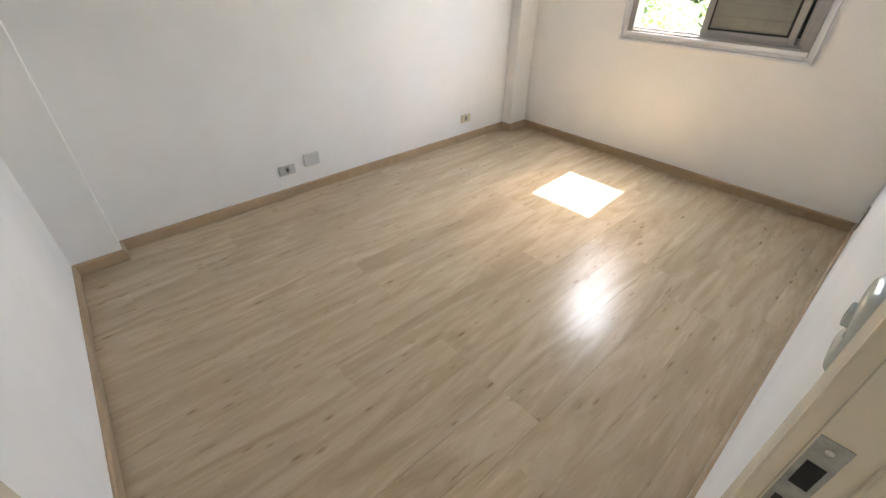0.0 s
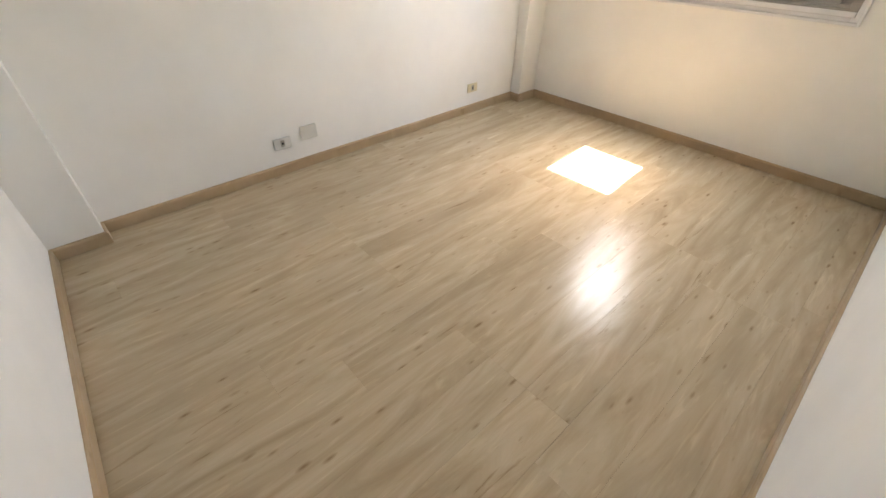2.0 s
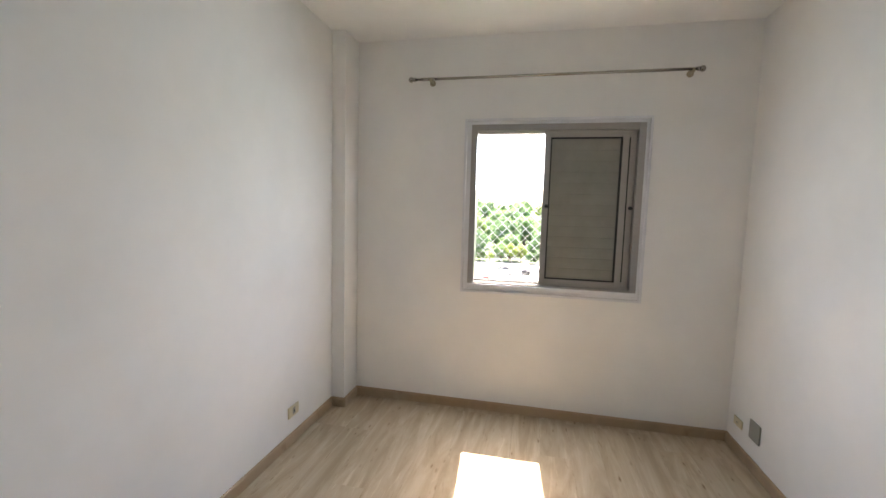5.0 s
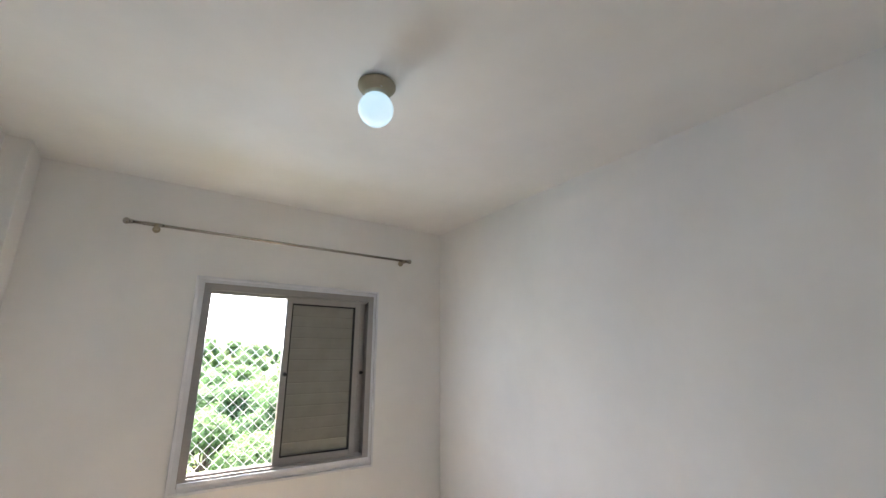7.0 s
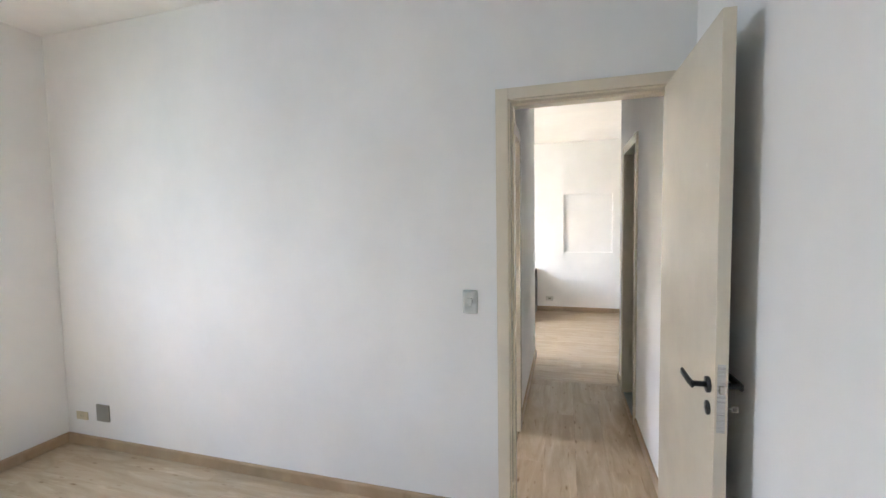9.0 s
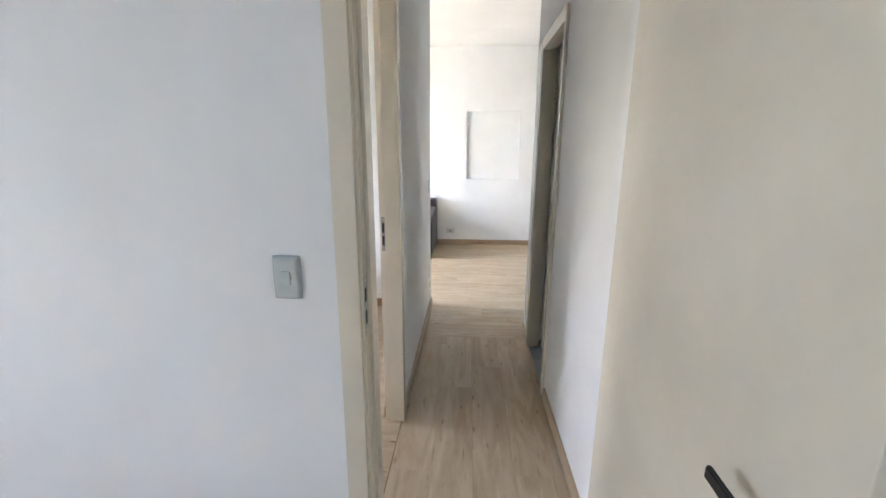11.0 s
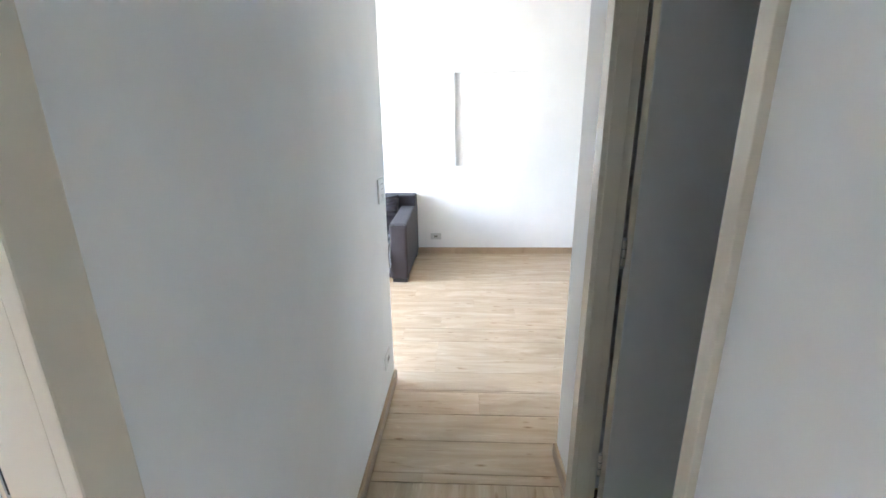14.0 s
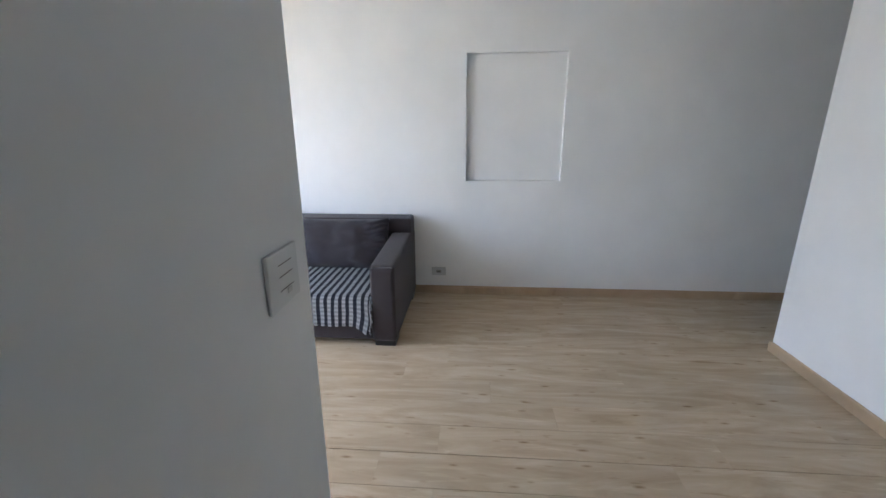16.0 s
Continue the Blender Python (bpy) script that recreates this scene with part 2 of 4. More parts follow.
def bedspread_cloth():
    """Off-white cotton with scattered red and purple lace medallions and rows of pale script-like dashes."""
    m, n, l, b = material("printed_bedspread", (0.8, 0.78, 0.76), 0.85, 0, 0.2)
    mp = coords(n, l, (1, 1, 1), "UV")
    warp = node(n, "ShaderNodeTexNoise", Scale=7.0, Detail=3.0)
    l.new(mp.outputs[0], warp.inputs["Vector"])
    off = n.new("ShaderNodeVectorMath")
    off.operation = "MULTIPLY_ADD"
    off.inputs[1].default_value = (0.11, 0.13, 0)
    l.new(warp.outputs["Color"], off.inputs[0])
    l.new(mp.outputs[0], off.inputs[2])
    big = node(n, "ShaderNodeTexVoronoi", Scale=2.5, Randomness=0.40)
    l.new(off.outputs[0], big.inputs["Vector"])
    blob = ramp(n, [(0.36, (1, 1, 1)), (0.39, (0, 0, 0))])
    l.new(big.outputs["Distance"], blob.inputs[0])
    lace = node(n, "ShaderNodeTexVoronoi", Scale=56.0, Randomness=0.75)
    l.new(mp.outputs[0], lace.inputs["Vector"])
    rings = ramp(n, [(0.15, (0.25, 0.25, 0.25)), (0.24, (1, 1, 1)), (0.45, (0.95, 0.95, 0.95)), (0.55, (0.35, 0.35, 0.35))])
    l.new(lace.outputs["Distance"], rings.inputs[0])
    amount = n.new("ShaderNodeMath")
    amount.operation = "MULTIPLY"
    l.new(blob.outputs[0], amount.inputs[0])
    l.new(rings.outputs[0], amount.inputs[1])
    sepc = n.new("ShaderNodeSeparateColor")
    l.new(big.outputs["Color"], sepc.inputs[0])
    hue = ramp(n, [(0.36, (0.46, 0.27, 0.25)), (0.44, (0.25, 0.15, 0.185)), (0.8, (0.28, 0.145, 0.17))])
    l.new(sepc.outputs[0], hue.inputs[0])
    dm = n.new("ShaderNodeMapping")
    dm.inputs["Scale"].default_value = (30, 62, 1)
    l.new(mp.outputs[0], dm.inputs["Vector"])
    dash = node(n, "ShaderNodeTexNoise", Scale=1.0, Detail=2.0)
    l.new(dm.outputs[0], dash.inputs["Vector"])
    ground = ramp(n, [(0.30, (0.36, 0.31, 0.32)), (0.37, (0.60, 0.60, 0.595))])
    l.new(dash.outputs["Fac"], ground.inputs[0])
    mx = n.new("ShaderNodeMix")
    mx.data_type = "RGBA"
    l.new(amount.outputs[0], mx.inputs["Factor"])
    l.new(ground.outputs[0], mx.inputs[6])
    l.new(hue.outputs[0], mx.inputs[7])
    l.new(mx.outputs[2], b.inputs["Base Color"])
    f = node(n, "ShaderNodeTexNoise", Scale=500.0, Detail=2.0)
    l.new(mp.outputs[0], f.inputs["Vector"])
    fine = add_bump(n, l, b, f.outputs["Fac"], 0.3, 0.001)
    # crumpled cotton
    wm = n.new("ShaderNodeMapping")
    wm.inputs["Scale"].default_value = (7, 13, 1)
    l.new(mp.outputs[0], wm.inputs["Vector"])
    w = node(n, "ShaderNodeTexNoise", Scale=1.0, Detail=3.0, Roughness=0.55, Distortion=1.6)
    l.new(wm.outputs[0], w.inputs["Vector"])
    crumple = n.new("ShaderNodeBump")
    crumple.inputs["Strength"].default_value, crumple.inputs["Distance"].default_value = 0.55, 0.018
    l.new(w.outputs["Fac"], crumple.inputs["Height"])
    l.new(crumple.outputs[0], fine.inputs["Normal"])
    return m


SPREAD = bedspread_cloth()

GLOBE, _n, _l, _b = material("lit_opal_glass", (0.9, 0.95, 1.0), 0.2)
_b.inputs["Emission Color"].default_value = (0.50, 0.82, 1.0, 1)
_b.inputs["Emission Strength"].default_value = 0.058

NET = material("white_nylon_cord", (0.60, 0.60, 0.62), 0.6)[0]


def foliage(name, dark, light):
    m, n, l, b = material(name, dark, 0.6, 0, 0.3)
    geo = n.new("ShaderNodeNewGeometry")
    info = n.new("ShaderNodeObjectInfo")
    r = ramp(n, [(0.0, dark), (1.0, light)])
    l.new(geo.outputs["Random Per Island"], r.inputs[0])
    tone = ramp(n, [(0.0, (0.75, 0.8, 0.7)), (1.0, (1.25, 1.15, 0.9))])
    l.new(info.outputs["Random"], tone.inputs[0])
    mx = n.new("ShaderNodeMix")
    mx.data_type, mx.blend_type = "RGBA", "MULTIPLY"
    mx.inputs["Factor"].default_value = 1.0
    l.new(r.outputs[0], mx.inputs[6])
    l.new(tone.outputs[0], mx.inputs[7])
    l.new(mx.outputs[2], b.inputs["Base Color"])
    thin = n.new("ShaderNodeBsdfTranslucent")
    glow = n.new("ShaderNodeMix")
    glow.data_type, glow.blend_type = "RGBA", "MULTIPLY"
    glow.inputs["Factor"].default_value = 1.0
    glow.inputs[7].default_value = (1.9, 2.0, 1.8, 1)
    l.new(mx.outputs[2], glow.inputs[6])
    l.new(glow.outputs[2], thin.inputs["Color"])
    both = n.new("ShaderNodeMixShader")
    both.inputs[0].default_value = 0.5
    l.new(b.outputs[0], both.inputs[1])
    l.new(thin.outputs[0], both.inputs[2])
    l.new(both.outputs[0], n["Material Output"].inputs["Surface"])
    return m


LEAF = foliage("tree_leaves", (0.062, 0.120, 0.062), (0.115, 0.190, 0.098))
YLEAF = foliage("yellow_green_leaves", (0.095, 0.145, 0.046), (0.165, 0.215, 0.075))
BARK = painted("bark", (0.10, 0.075, 0.05), 0.9, 4, 40, 0.25, 0.6, 0.02)
GRASS = painted("grassy_ground", (0.045, 0.075, 0.022), 0.95, 0.05, 2, 0.3, 0.3, 0.05)
LOT = painted("pale_concrete_lot", (0.42, 0.40, 0.37), 0.9, 0.2, 8, 0.08, 0.2, 0.01)
OUTERWALL = painted("outer_render", (0.6, 0.57, 0.52), 0.9, 1, 60, 0.06)
CARWHITE = material("white_car_paint", (0.7, 0.7, 0.7), 0.25)[0]
CARDARK = material("dark_car_paint", (0.03, 0.03, 0.035), 0.2)[0]
CARSILVER = material("silver_car_paint", (0.35, 0.36, 0.38), 0.25, 0.6)[0]
CARRED = material("red_car_paint", (0.25, 0.02, 0.02), 0.25)[0]
CARGLASS = material("dark_car_glass", (0.02, 0.025, 0.03), 0.08)[0]
RUBBER = material("tyre_rubber", (0.02, 0.02, 0.02), 0.8)[0]

# ------------------------------------------------------------------ mesh helpers


def finish(name, bm, mat, smooth=False):
    me = bpy.data.meshes.new(name)
    bmesh.ops.recalc_face_normals(bm, faces=bm.faces)
    for f in bm.faces:
        f.smooth = smooth
    bm.to_mesh(me)
    bm.free()
    me.materials.append(mat)
    return me


def part(name, bm, mat, parent, label="", smooth=False):
    ob = new(name, finish(name, bm, mat, smooth))
    ob.parent = parent
    if label:
        ob["label"] = label
    return ob


def thing(name, x, y, z, label, category, group="", turn=0.0):
    ob = new(name)
    ob.empty_display_size = 0.1
    ob.matrix_world = pose(x, y, z, 0, 0, turn)
    return tagged(ob, label, category, group)


def setting(name, bm, mat, label="", smooth=False):
    return tagged(new(name, finish(name, bm, mat, smooth)), label, "", "", "structure")


def box(bm, x0, x1, y0, y1, z0, z1, bevel=0.0, segments=2):
    r = bmesh.ops.create_cube(bm, size=1)
    vs = r["verts"]
    bmesh.ops.transform(bm, verts=vs, matrix=Matrix.Translation(((x0 + x1) / 2, (y0 + y1) / 2, (z0 + z1) / 2)) @ Matrix.Diagonal((x1 - x0, y1 - y0, z1 - z0, 1)))
    if bevel:
        es = list({e for v in vs for e in v.link_edges})
        bmesh.ops.bevel(bm, geom=es, offset=bevel, segments=segments, affect="EDGES", profile=0.6)
    return bm


def boxes(*rows, bevel=0.0):
    bm = bmesh.new()
    for r in rows:
        box(bm, *r, bevel=bevel)
    return bm


def cyl(bm, p, q, r, r2=None, n=16):
    p, q = Vector(p), Vector(q)
    d = q - p
    rot = d.to_track_quat("Z", "Y").to_matrix().to_4x4()
    bmesh.ops.create_cone(bm, cap_ends=True, segments=n, radius1=r, radius2=r if r2 is None else r2, depth=d.length,
                          matrix=Matrix.Translation((p + q) / 2) @ rot)
    return bm


def ball(bm, c, r, sz=1.0, n=20):
    bmesh.ops.create_uvsphere(bm, u_segments=n, v_segments=n // 2 + 2, radius=r, matrix=Matrix.Translation(c) @ Matrix.Diagonal((1, 1, sz, 1)))
    return bm


# ------------------------------------------------------------------ the plan
RX0, RX1, RY0, RY1 = -2.87, 0.0, -0.050, 3.885      # first room
CEIL1, CEIL2 = 2.82, 2.86
HY0, HY1 = -0.020, 0.800                            # corridor
FARX = 5.344
OUT = 4.02                                          # outer face of the facade

setting("wall_west", boxes((RX0 - 0.15, RX0, -0.16, OUT - 0.135, 0, 2.95)), WALL)
SKEW = 0.0245                                       # the south wall of the first room runs a little askew
bm = boxes((RX0, 0.0, -0.16, RY0, 0, 2.95))
for v in bm.verts:
    if v.co.y > -0.1:
        v.co.y -= SKEW * v.co.x
setting("wall_south", bm, WALL)
# the openings from x = 0.90 and 2.90 are unseen, assumed to admit light
setting("wall_north", boxes(
    (RX0 - 0.15, -1.86, RY1, OUT, -0.3, 3.1), (-1.86, -0.66, RY1, OUT, -0.3, 0.97), (-1.86, -0.66, RY1, OUT, 2.18, 3.1),
    (-0.66, 0.90, RY1, OUT, -0.3, 3.1), (0.90, 1.90, RY1, OUT, -0.3, 0.95), (0.90, 1.90, RY1, OUT, 2.05, 3.1),
    (1.90, 2.90, RY1, OUT, -0.3, 3.1), (2.90, 4.25, RY1, OUT, -0.3, 0.2), (2.90, 4.25, RY1, OUT, 2.30, 3.1), (4.25, 5.5, RY1, OUT, -0.3, 3.1)), WALL)
setting("wall_east", boxes((0, 0.12, -0.16, 0.02, 0, 2.95), (0, 0.12, 0.755, RY1, 0, 2.95), (0, 0.12, 0.02, 0.755, 2.105, 2.95)), WALL)
setting("pillar_1", boxes((RX0, -2.765, 3.648, RY1, 0, CEIL1), bevel=0.004), WALL)
setting("pillar_2", boxes((RX0, -2.757, RY0, 0.257, 0, CEIL1), bevel=0.004), WALL)
setting("wall_corridor_north", boxes((0.12, 0.200, HY1, 0.885, 0, 2.95), (0.962, 2.73, HY1, 0.885, 0, 2.95), (0.200, 0.962, HY1, 0.885, 2.105, 2.95)), WALL)
setting("wall_corridor_south", boxes((0.12, 1.235, -0.098, HY0, 0, 2.95), (1.905, 2.165, -0.098, HY0, 0, 2.95), (1.235, 1.905, -0.098, HY0, 2.105, 2.95)), WALL)
setting("wall_bedroom_living", boxes((2.64, 2.73, 0.885, RY1, 0, 2.95)), WALL)
setting("wall_living_west", boxes((2.0, 2.165, -1.70, -0.098, 0, 2.95)), WALL)
setting("wall_living_south", boxes((2.165, 4.448, -1.70, -1.553, 0, 2.95), (4.32, 4.448, -3.5, -1.70, 0, 2.95)), WALL)
setting("wall_entry_south", boxes((4.32, 5.5, -3.62, -3.5, 0, 2.95)), WALL)
N0, N1, NZ0, NZ1 = -0.286, 0.492, 1.007, 1.988
setting("wall_far", boxes((FARX, 5.5, -3.5, N0, 0, 2.95), (FARX, 5.5, N1, RY1, 0, 2.95), (FARX, 5.5, N0, N1, 0, NZ0), (FARX, 5.5, N0, N1, NZ1, 2.95),
                          (FARX + 0.05, 5.5, N0, N1, NZ0, NZ1)), WALL)
setting("wall_bath", boxes((0.78, 0.90, -1.9, -0.098, 0, 2.95), (0.90, 2.0, -1.9, -1.8, 0, 2.95), (2.0, 2.165, -1.9, -1.7, 0, 2.95)), WALL)
setting("ceiling_bedroom", boxes((RX0 - 0.15, 0.0, -0.16, RY1, CEIL1, 3.1)), CEIL)
setting("ceiling_rest", boxes((0.0, 5.5, -3.62, RY1, CEIL2, 3.1)), CEIL)
setting("facade_below", boxes((RX0 - 3.0, 8.0, RY1 - 4.0, OUT - 0.004, -10, -0.3)), OUTERWALL)


# ------------------------------------------------------------------ skirting


def skirting(x0, y0, x1, y1, nx, ny, mat=SKIRT, h=0.07, t=0.014):
    """A board along the wall from (x0, y0) to (x1, y1); (nx, ny) points into the room."""
    bm = bmesh.new()
    a, b = Vector((x0, y0, 0)), Vector((x1, y1, 0))
    nn = Vector((nx, ny, 0))
    prof = [(0.0, 0.001), (t, 0.001), (t, h - 0.012), (t - 0.004, h - 0.003), (t - 0.008, h), (0.0, h)]
    rings = [[bm.verts.new(p + nn * d + Vector((0, 0, z))) for d, z in prof] for p in (a, b)]
    k = len(prof)
    for i in range(k):
        bm.faces.new((rings[0][i], rings[0][(i + 1) % k], rings[1][(i + 1) % k], rings[1][i]))
    bm.faces.new(rings[0])
    bm.faces.new(rings[1][::-1])
    me = finish("baseboard", bm, mat)
    ob = new("baseboard", me)
    # the board's own y axis runs along its length, for the grain
    length = (b - a).normalized()
    turn = Matrix.Translation(a) @ Matrix((length.cross(Vector((0, 0, 1))), length, (0, 0, 1))).transposed().to_4x4()
    me.transform(turn.inverted())
    ob.matrix_world = turn
    return tagged(ob, "", "", "", "structure")


skirting(RX0, 0.257, RX0, 3.648, 1, 0)
skirting(RX0 , 3.648, -2.751, 3.648, 0, -1)
skirting(-2.765, 3.640, -2.765, RY1, 1, 0)
skirting(-2.765, RY1, RX1, RY1, 0, -1)
skirting(RX1, 0.80, RX1, RY1, -1, 0)
skirting(RX0, 0.257, -2.743, 0.257, 0, 1)
skirting(-2.757, RY0 + 2.757 * SKEW, -2.757, 0.265, 1, 0)
skirting(-2.757, RY0 + 2.757 * SKEW, -0.02, RY0 + 0.02 * SKEW, 0, 1)
skirting(0.995, HY1, 2.73, HY1, 0, -1)
skirting(2.73, HY1 - 0.014, 2.73, RY1, 1, 0)
skirting(0.12, HY0, 1.205, HY0, 0, 1)
skirting(1.938, HY0, 2.165, HY0, 0, 1)
skirting(2.165, -1.553, 2.165, HY0 + 0.014, 1, 0)
skirting(2.165, -1.553, 4.462, -1.553, 0, 1)
skirting(4.448, -3.5, 4.448, -1.553, 1, 0)
skirting(FARX, -3.5, FARX, RY1, -1, 0)
skirting(2.64, 0.885, 2.64, RY1, -1, 0, BROWNSKIRT)
skirting(0.965, 0.885, 2.64, 0.885, 0, 1, BROWNSKIRT)


# ------------------------------------------------------------------ doors


def door_frame(name, width, depth, height, axis_turn, x, y, trims, label, stop=(0.012, 0.042), reveal=0.012):
    """A lining of three boards with a rebate, and flat architraves. Local x runs across the opening, local y through the wall.
    stop: how far the thicker part stays back from either end; reveal: how much of the lining's end the architraves leave bare."""
    root = tagged(new(name), label, "door", "", "structure")
    root.matrix_world = pose(x, y, 0, 0, 0, axis_turn)
    t = 0.02
    y0, y1 = stop[0], depth - stop[1]
    part("jamb", boxes((0, t, 0, depth, 0, height), (t, t + 0.012, y0, y1, 0, height - t - 0.012), bevel=0.0025), CREAM, root)
    part("jamb", boxes((width - t, width, 0, depth, 0, height), (width - t - 0.012, width - t, y0, y1, 0, height - t - 0.012), bevel=0.0025), CREAM, root)
    part("head", boxes((t, width - t, 0, depth, height - t, height), (t, width - t, y0, y1, height - t - 0.012, height - t), bevel=0.0025), CREAM, root)
    for side, left, right in trims:
        y0, y1 = (-0.016, 0.0038) if side < 0 else (depth - 0.0038, depth + 0.016)
        r = reveal
        if left:
            part("architrave", boxes((r - left, r, y0, y1, 0, height + 0.04), bevel=0.003), CREAM, root)
        if right:
            part("architrave", boxes((width - r, width - r + right, y0, y1, 0, height + 0.04), bevel=0.003), CREAM, root)
        part("architrave", boxes((r + 0.0001, width - r - 0.0001, y0, y1, height - r, height + 0.04), bevel=0.003), CREAM, root)
    return root


def strike_plate(root, x, y, z, side, tall=0.024, half=0.0125):
    """A worn steel keep with two holes drawn as dark raised patches, on the face of a jamb that looks along side * x.
    """
    pl = part("strike_plate", boxes((x, x + side * 0.0015, y - half, y + half, z - 0.085, z + 0.085)) if side > 0 else boxes((x - 0.0015, x, y - half, y + half, z - 0.085, z + 0.085)), WORNSTEEL, root, "worn steel strike plate")
    for zz, h in ((z + 0.031, tall), (z - 0.033, tall)):
        xs = sorted((x + side * 0.0015, x + side * 0.0022))
        part("keyhole_slot", boxes((*xs, y - half * 0.62, y + half * 0.62, zz - h, zz + h)), DARK, pl)
    for zz in (z + 0.072, z - 0.072):
        bm = bmesh.new()
        cyl(bm, (x + side * 0.001, y, zz), (x + side * 0.0028, y, zz), 0.0035, n=10)
        part("screw", bm, STEEL, pl)


# first room's door: opening along y, wall along x from 0 to 0.12; local x = world y, local y = -world x
door_1 = door_frame("door_1", 0.735, 0.12, 2.105, 90, 0.12, 0.02, [(1, 0.028, 0.060)], "cream painted wooden door frame with worn steel strike plate")
strike_plate(door_1, 0.715, 0.12 - 0.014, 1.035, -1, 0.019)
# second bedroom's door: opening along x
door_2 = door_frame("door_2", 0.762, 0.09, 2.105, 0, 0.200, HY1, [(-1, 0.065, 0.068)], "cream painted wooden door frame with steel strike plate", (0.0005, 0.028), 0.031)
strike_plate(door_2, 0.742, 0.072, 1.043, -1, 0.024, 0.009)
# bathroom door
door_3 = door_frame("door_3", 0.670, 0.078, 2.105, 180, 1.905, HY0, [(-1, 0.062, 0.037)], "cream painted bathroom door frame beside the corridor", (0.0005, 0.030), 0.030)


def lever(root, x, y, z, out, along, mirror=1):
    """A black lever handle: round rose, neck and a flat bar that leans back along the door."""
    bm = bmesh.new()
    cyl(bm, (x, y, z), (x, y + out * 0.008, z), 0.024, n=20)
    h = part("handle", bm, BLACK, root, "matt black metal lever handle", True)
    bm = bmesh.new()
    cyl(bm, (x, y + out * 0.006, z), (x, y + out * 0.049, z), 0.0085, n=12)
    part("neck", bm, BLACK, h, "", True)
    bm = bmesh.new()
    pts = [(0.009, 0.047), (-0.02, 0.048), (-0.112, 0.045)]
    for (a0, o0), (a1, o1) in zip(pts, pts[1:]):
        p, q = Vector((x - along * a0 * -1, y + out * o0, z)), Vector((x - along * a1 * -1, y + out * o1, z))
        r = bmesh.ops.create_cube(bm, size=1)
        d = q - p
        rot = d.to_track_quat("X", "Z").to_matrix().to_4x4()
        bmesh.ops.transform(bm, verts=r["verts"], matrix=Matrix.Translation((p + q) / 2) @ rot @ Matrix.Diagonal((d.length + 0.006, 0.009, 0.021, 1)))
    bmesh.ops.bevel(bm, geom=bm.edges[:], offset=0.0025, segments=2, affect="EDGES")
    part("lever", bm, BLACK, h)
    return h


# the open leaf, standing into the room at a right angle to its wall
LEAFY0, LEAFY1 = 0.038, 0.072
leaf = thing("room_door", -0.005, 0.055, 0.008, "open cream painted flush door with black lever handle", "door")
part("panel", boxes((-0.685, 0.0, LEAFY0 - 0.055, LEAFY1 - 0.055, 0, 2.075), bevel=0.002), CREAM, leaf)
lever(leaf, -0.637, 0.017, 1.008, 1, -1)
lever(leaf, -0.637, -0.017, 1.008, -1, -1)
for out, yy in ((1, 0.017), (-1, -0.017)):
    bm = bmesh.new()
    cyl(bm, (-0.635, yy, 0.937), (-0.635, yy + out * 0.006, 0.937), 0.021, n=20)
    esc = part("keyhole_rose", bm, BLACK, leaf, "black round keyhole rose", True)
    part("keyhole", boxes((-0.637, -0.633, min(yy + out * 0.006, yy + out * 0.0068), max(yy + out * 0.006, yy + out * 0.0068), 0.930, 0.944)), DARK, esc)
key = part("key", boxes((-0.6365, -0.6335, -0.043, -0.023, 0.935, 0.939)), STEEL, leaf, "small steel key in the lock")
bm = bmesh.new()
for r_ in ((-0.6365, -0.6335, -0.061, -0.058, 0.928, 0.946), (-0.6365, -0.6335, -0.046, -0.043, 0.928, 0.946), (-0.6365, -0.6335, -0.058, -0.046, 0.943, 0.946), (-0.6365, -0.6335, -0.058, -0.046, 0.928, 0.931)):
    box(bm, *r_)
part("bow", bm, STEEL, key)
lock = part("lock_plate", boxes((-0.6868, -0.685, -0.010, 0.011, 0.885, 1.085)), STEEL, leaf, "steel lock face plate")
part("latch", boxes((-0.695, -0.6868, -0.006, 0.007, 1.000, 1.024), bevel=0.002), CHROME, lock)
for zz in (0.25, 1.05, 1.85):
    bm = bmesh.new()
    cyl(bm, (0.004, 0.0, zz - 0.04), (0.004, 0.0, zz + 0.04), 0.005, n=10)
    part("hinge", bm, CREAM, leaf)

# bathroom leaf, open into the dark bathroom
bleaf = thing("bathroom_door", 1.843, -0.114, -0.01, "open grey-white painted bathroom door on three hinges", "door", "", 9)
part("panel", boxes((0, 0.035, -0.60, 0.0, 0.012, 2.085), bevel=0.003), GREYDOOR, bleaf)
part("edge_strip", boxes((0.0008, 0.0342, 0.0001, 0.003, 0.013, 2.084), bevel=0.001), CREAM, bleaf, "cream painted hinge edge")
for zz in (0.245, 1.05, 1.80):
    bm = bmesh.new()
    cyl(bm, (0.031, 0.009, zz - 0.041), (0.031, 0.009, zz + 0.041), 0.0068, n=12)
    hg = part("hinge", bm, CREAM, bleaf, "painted butt hinge", True)
    for dz in (-0.046, 0.046):
        bm = bmesh.new()
        ball(bm, (0.031, 0.009, zz + dz), 0.0066, n=10)
        part("finial", bm, STEEL, hg, "", True)
    for dz in (-0.014, 0.014):
        bm = bmesh.new()
        cyl(bm, (0.031, 0.009, zz + dz - 0.0012), (0.031, 0.009, zz + dz + 0.0012), 0.0072, n=12)
        part("knuckle_joint", bm, BLACK, hg)

# ------------------------------------------------------------------ window of the first room
win = tagged(new("window_1"), "half open aluminium sliding window with grey shutter", "window", "", "structure")
win.matrix_world = pose(-1.26, RY1, 1.575)
hw, hh = 0.60, 0.605


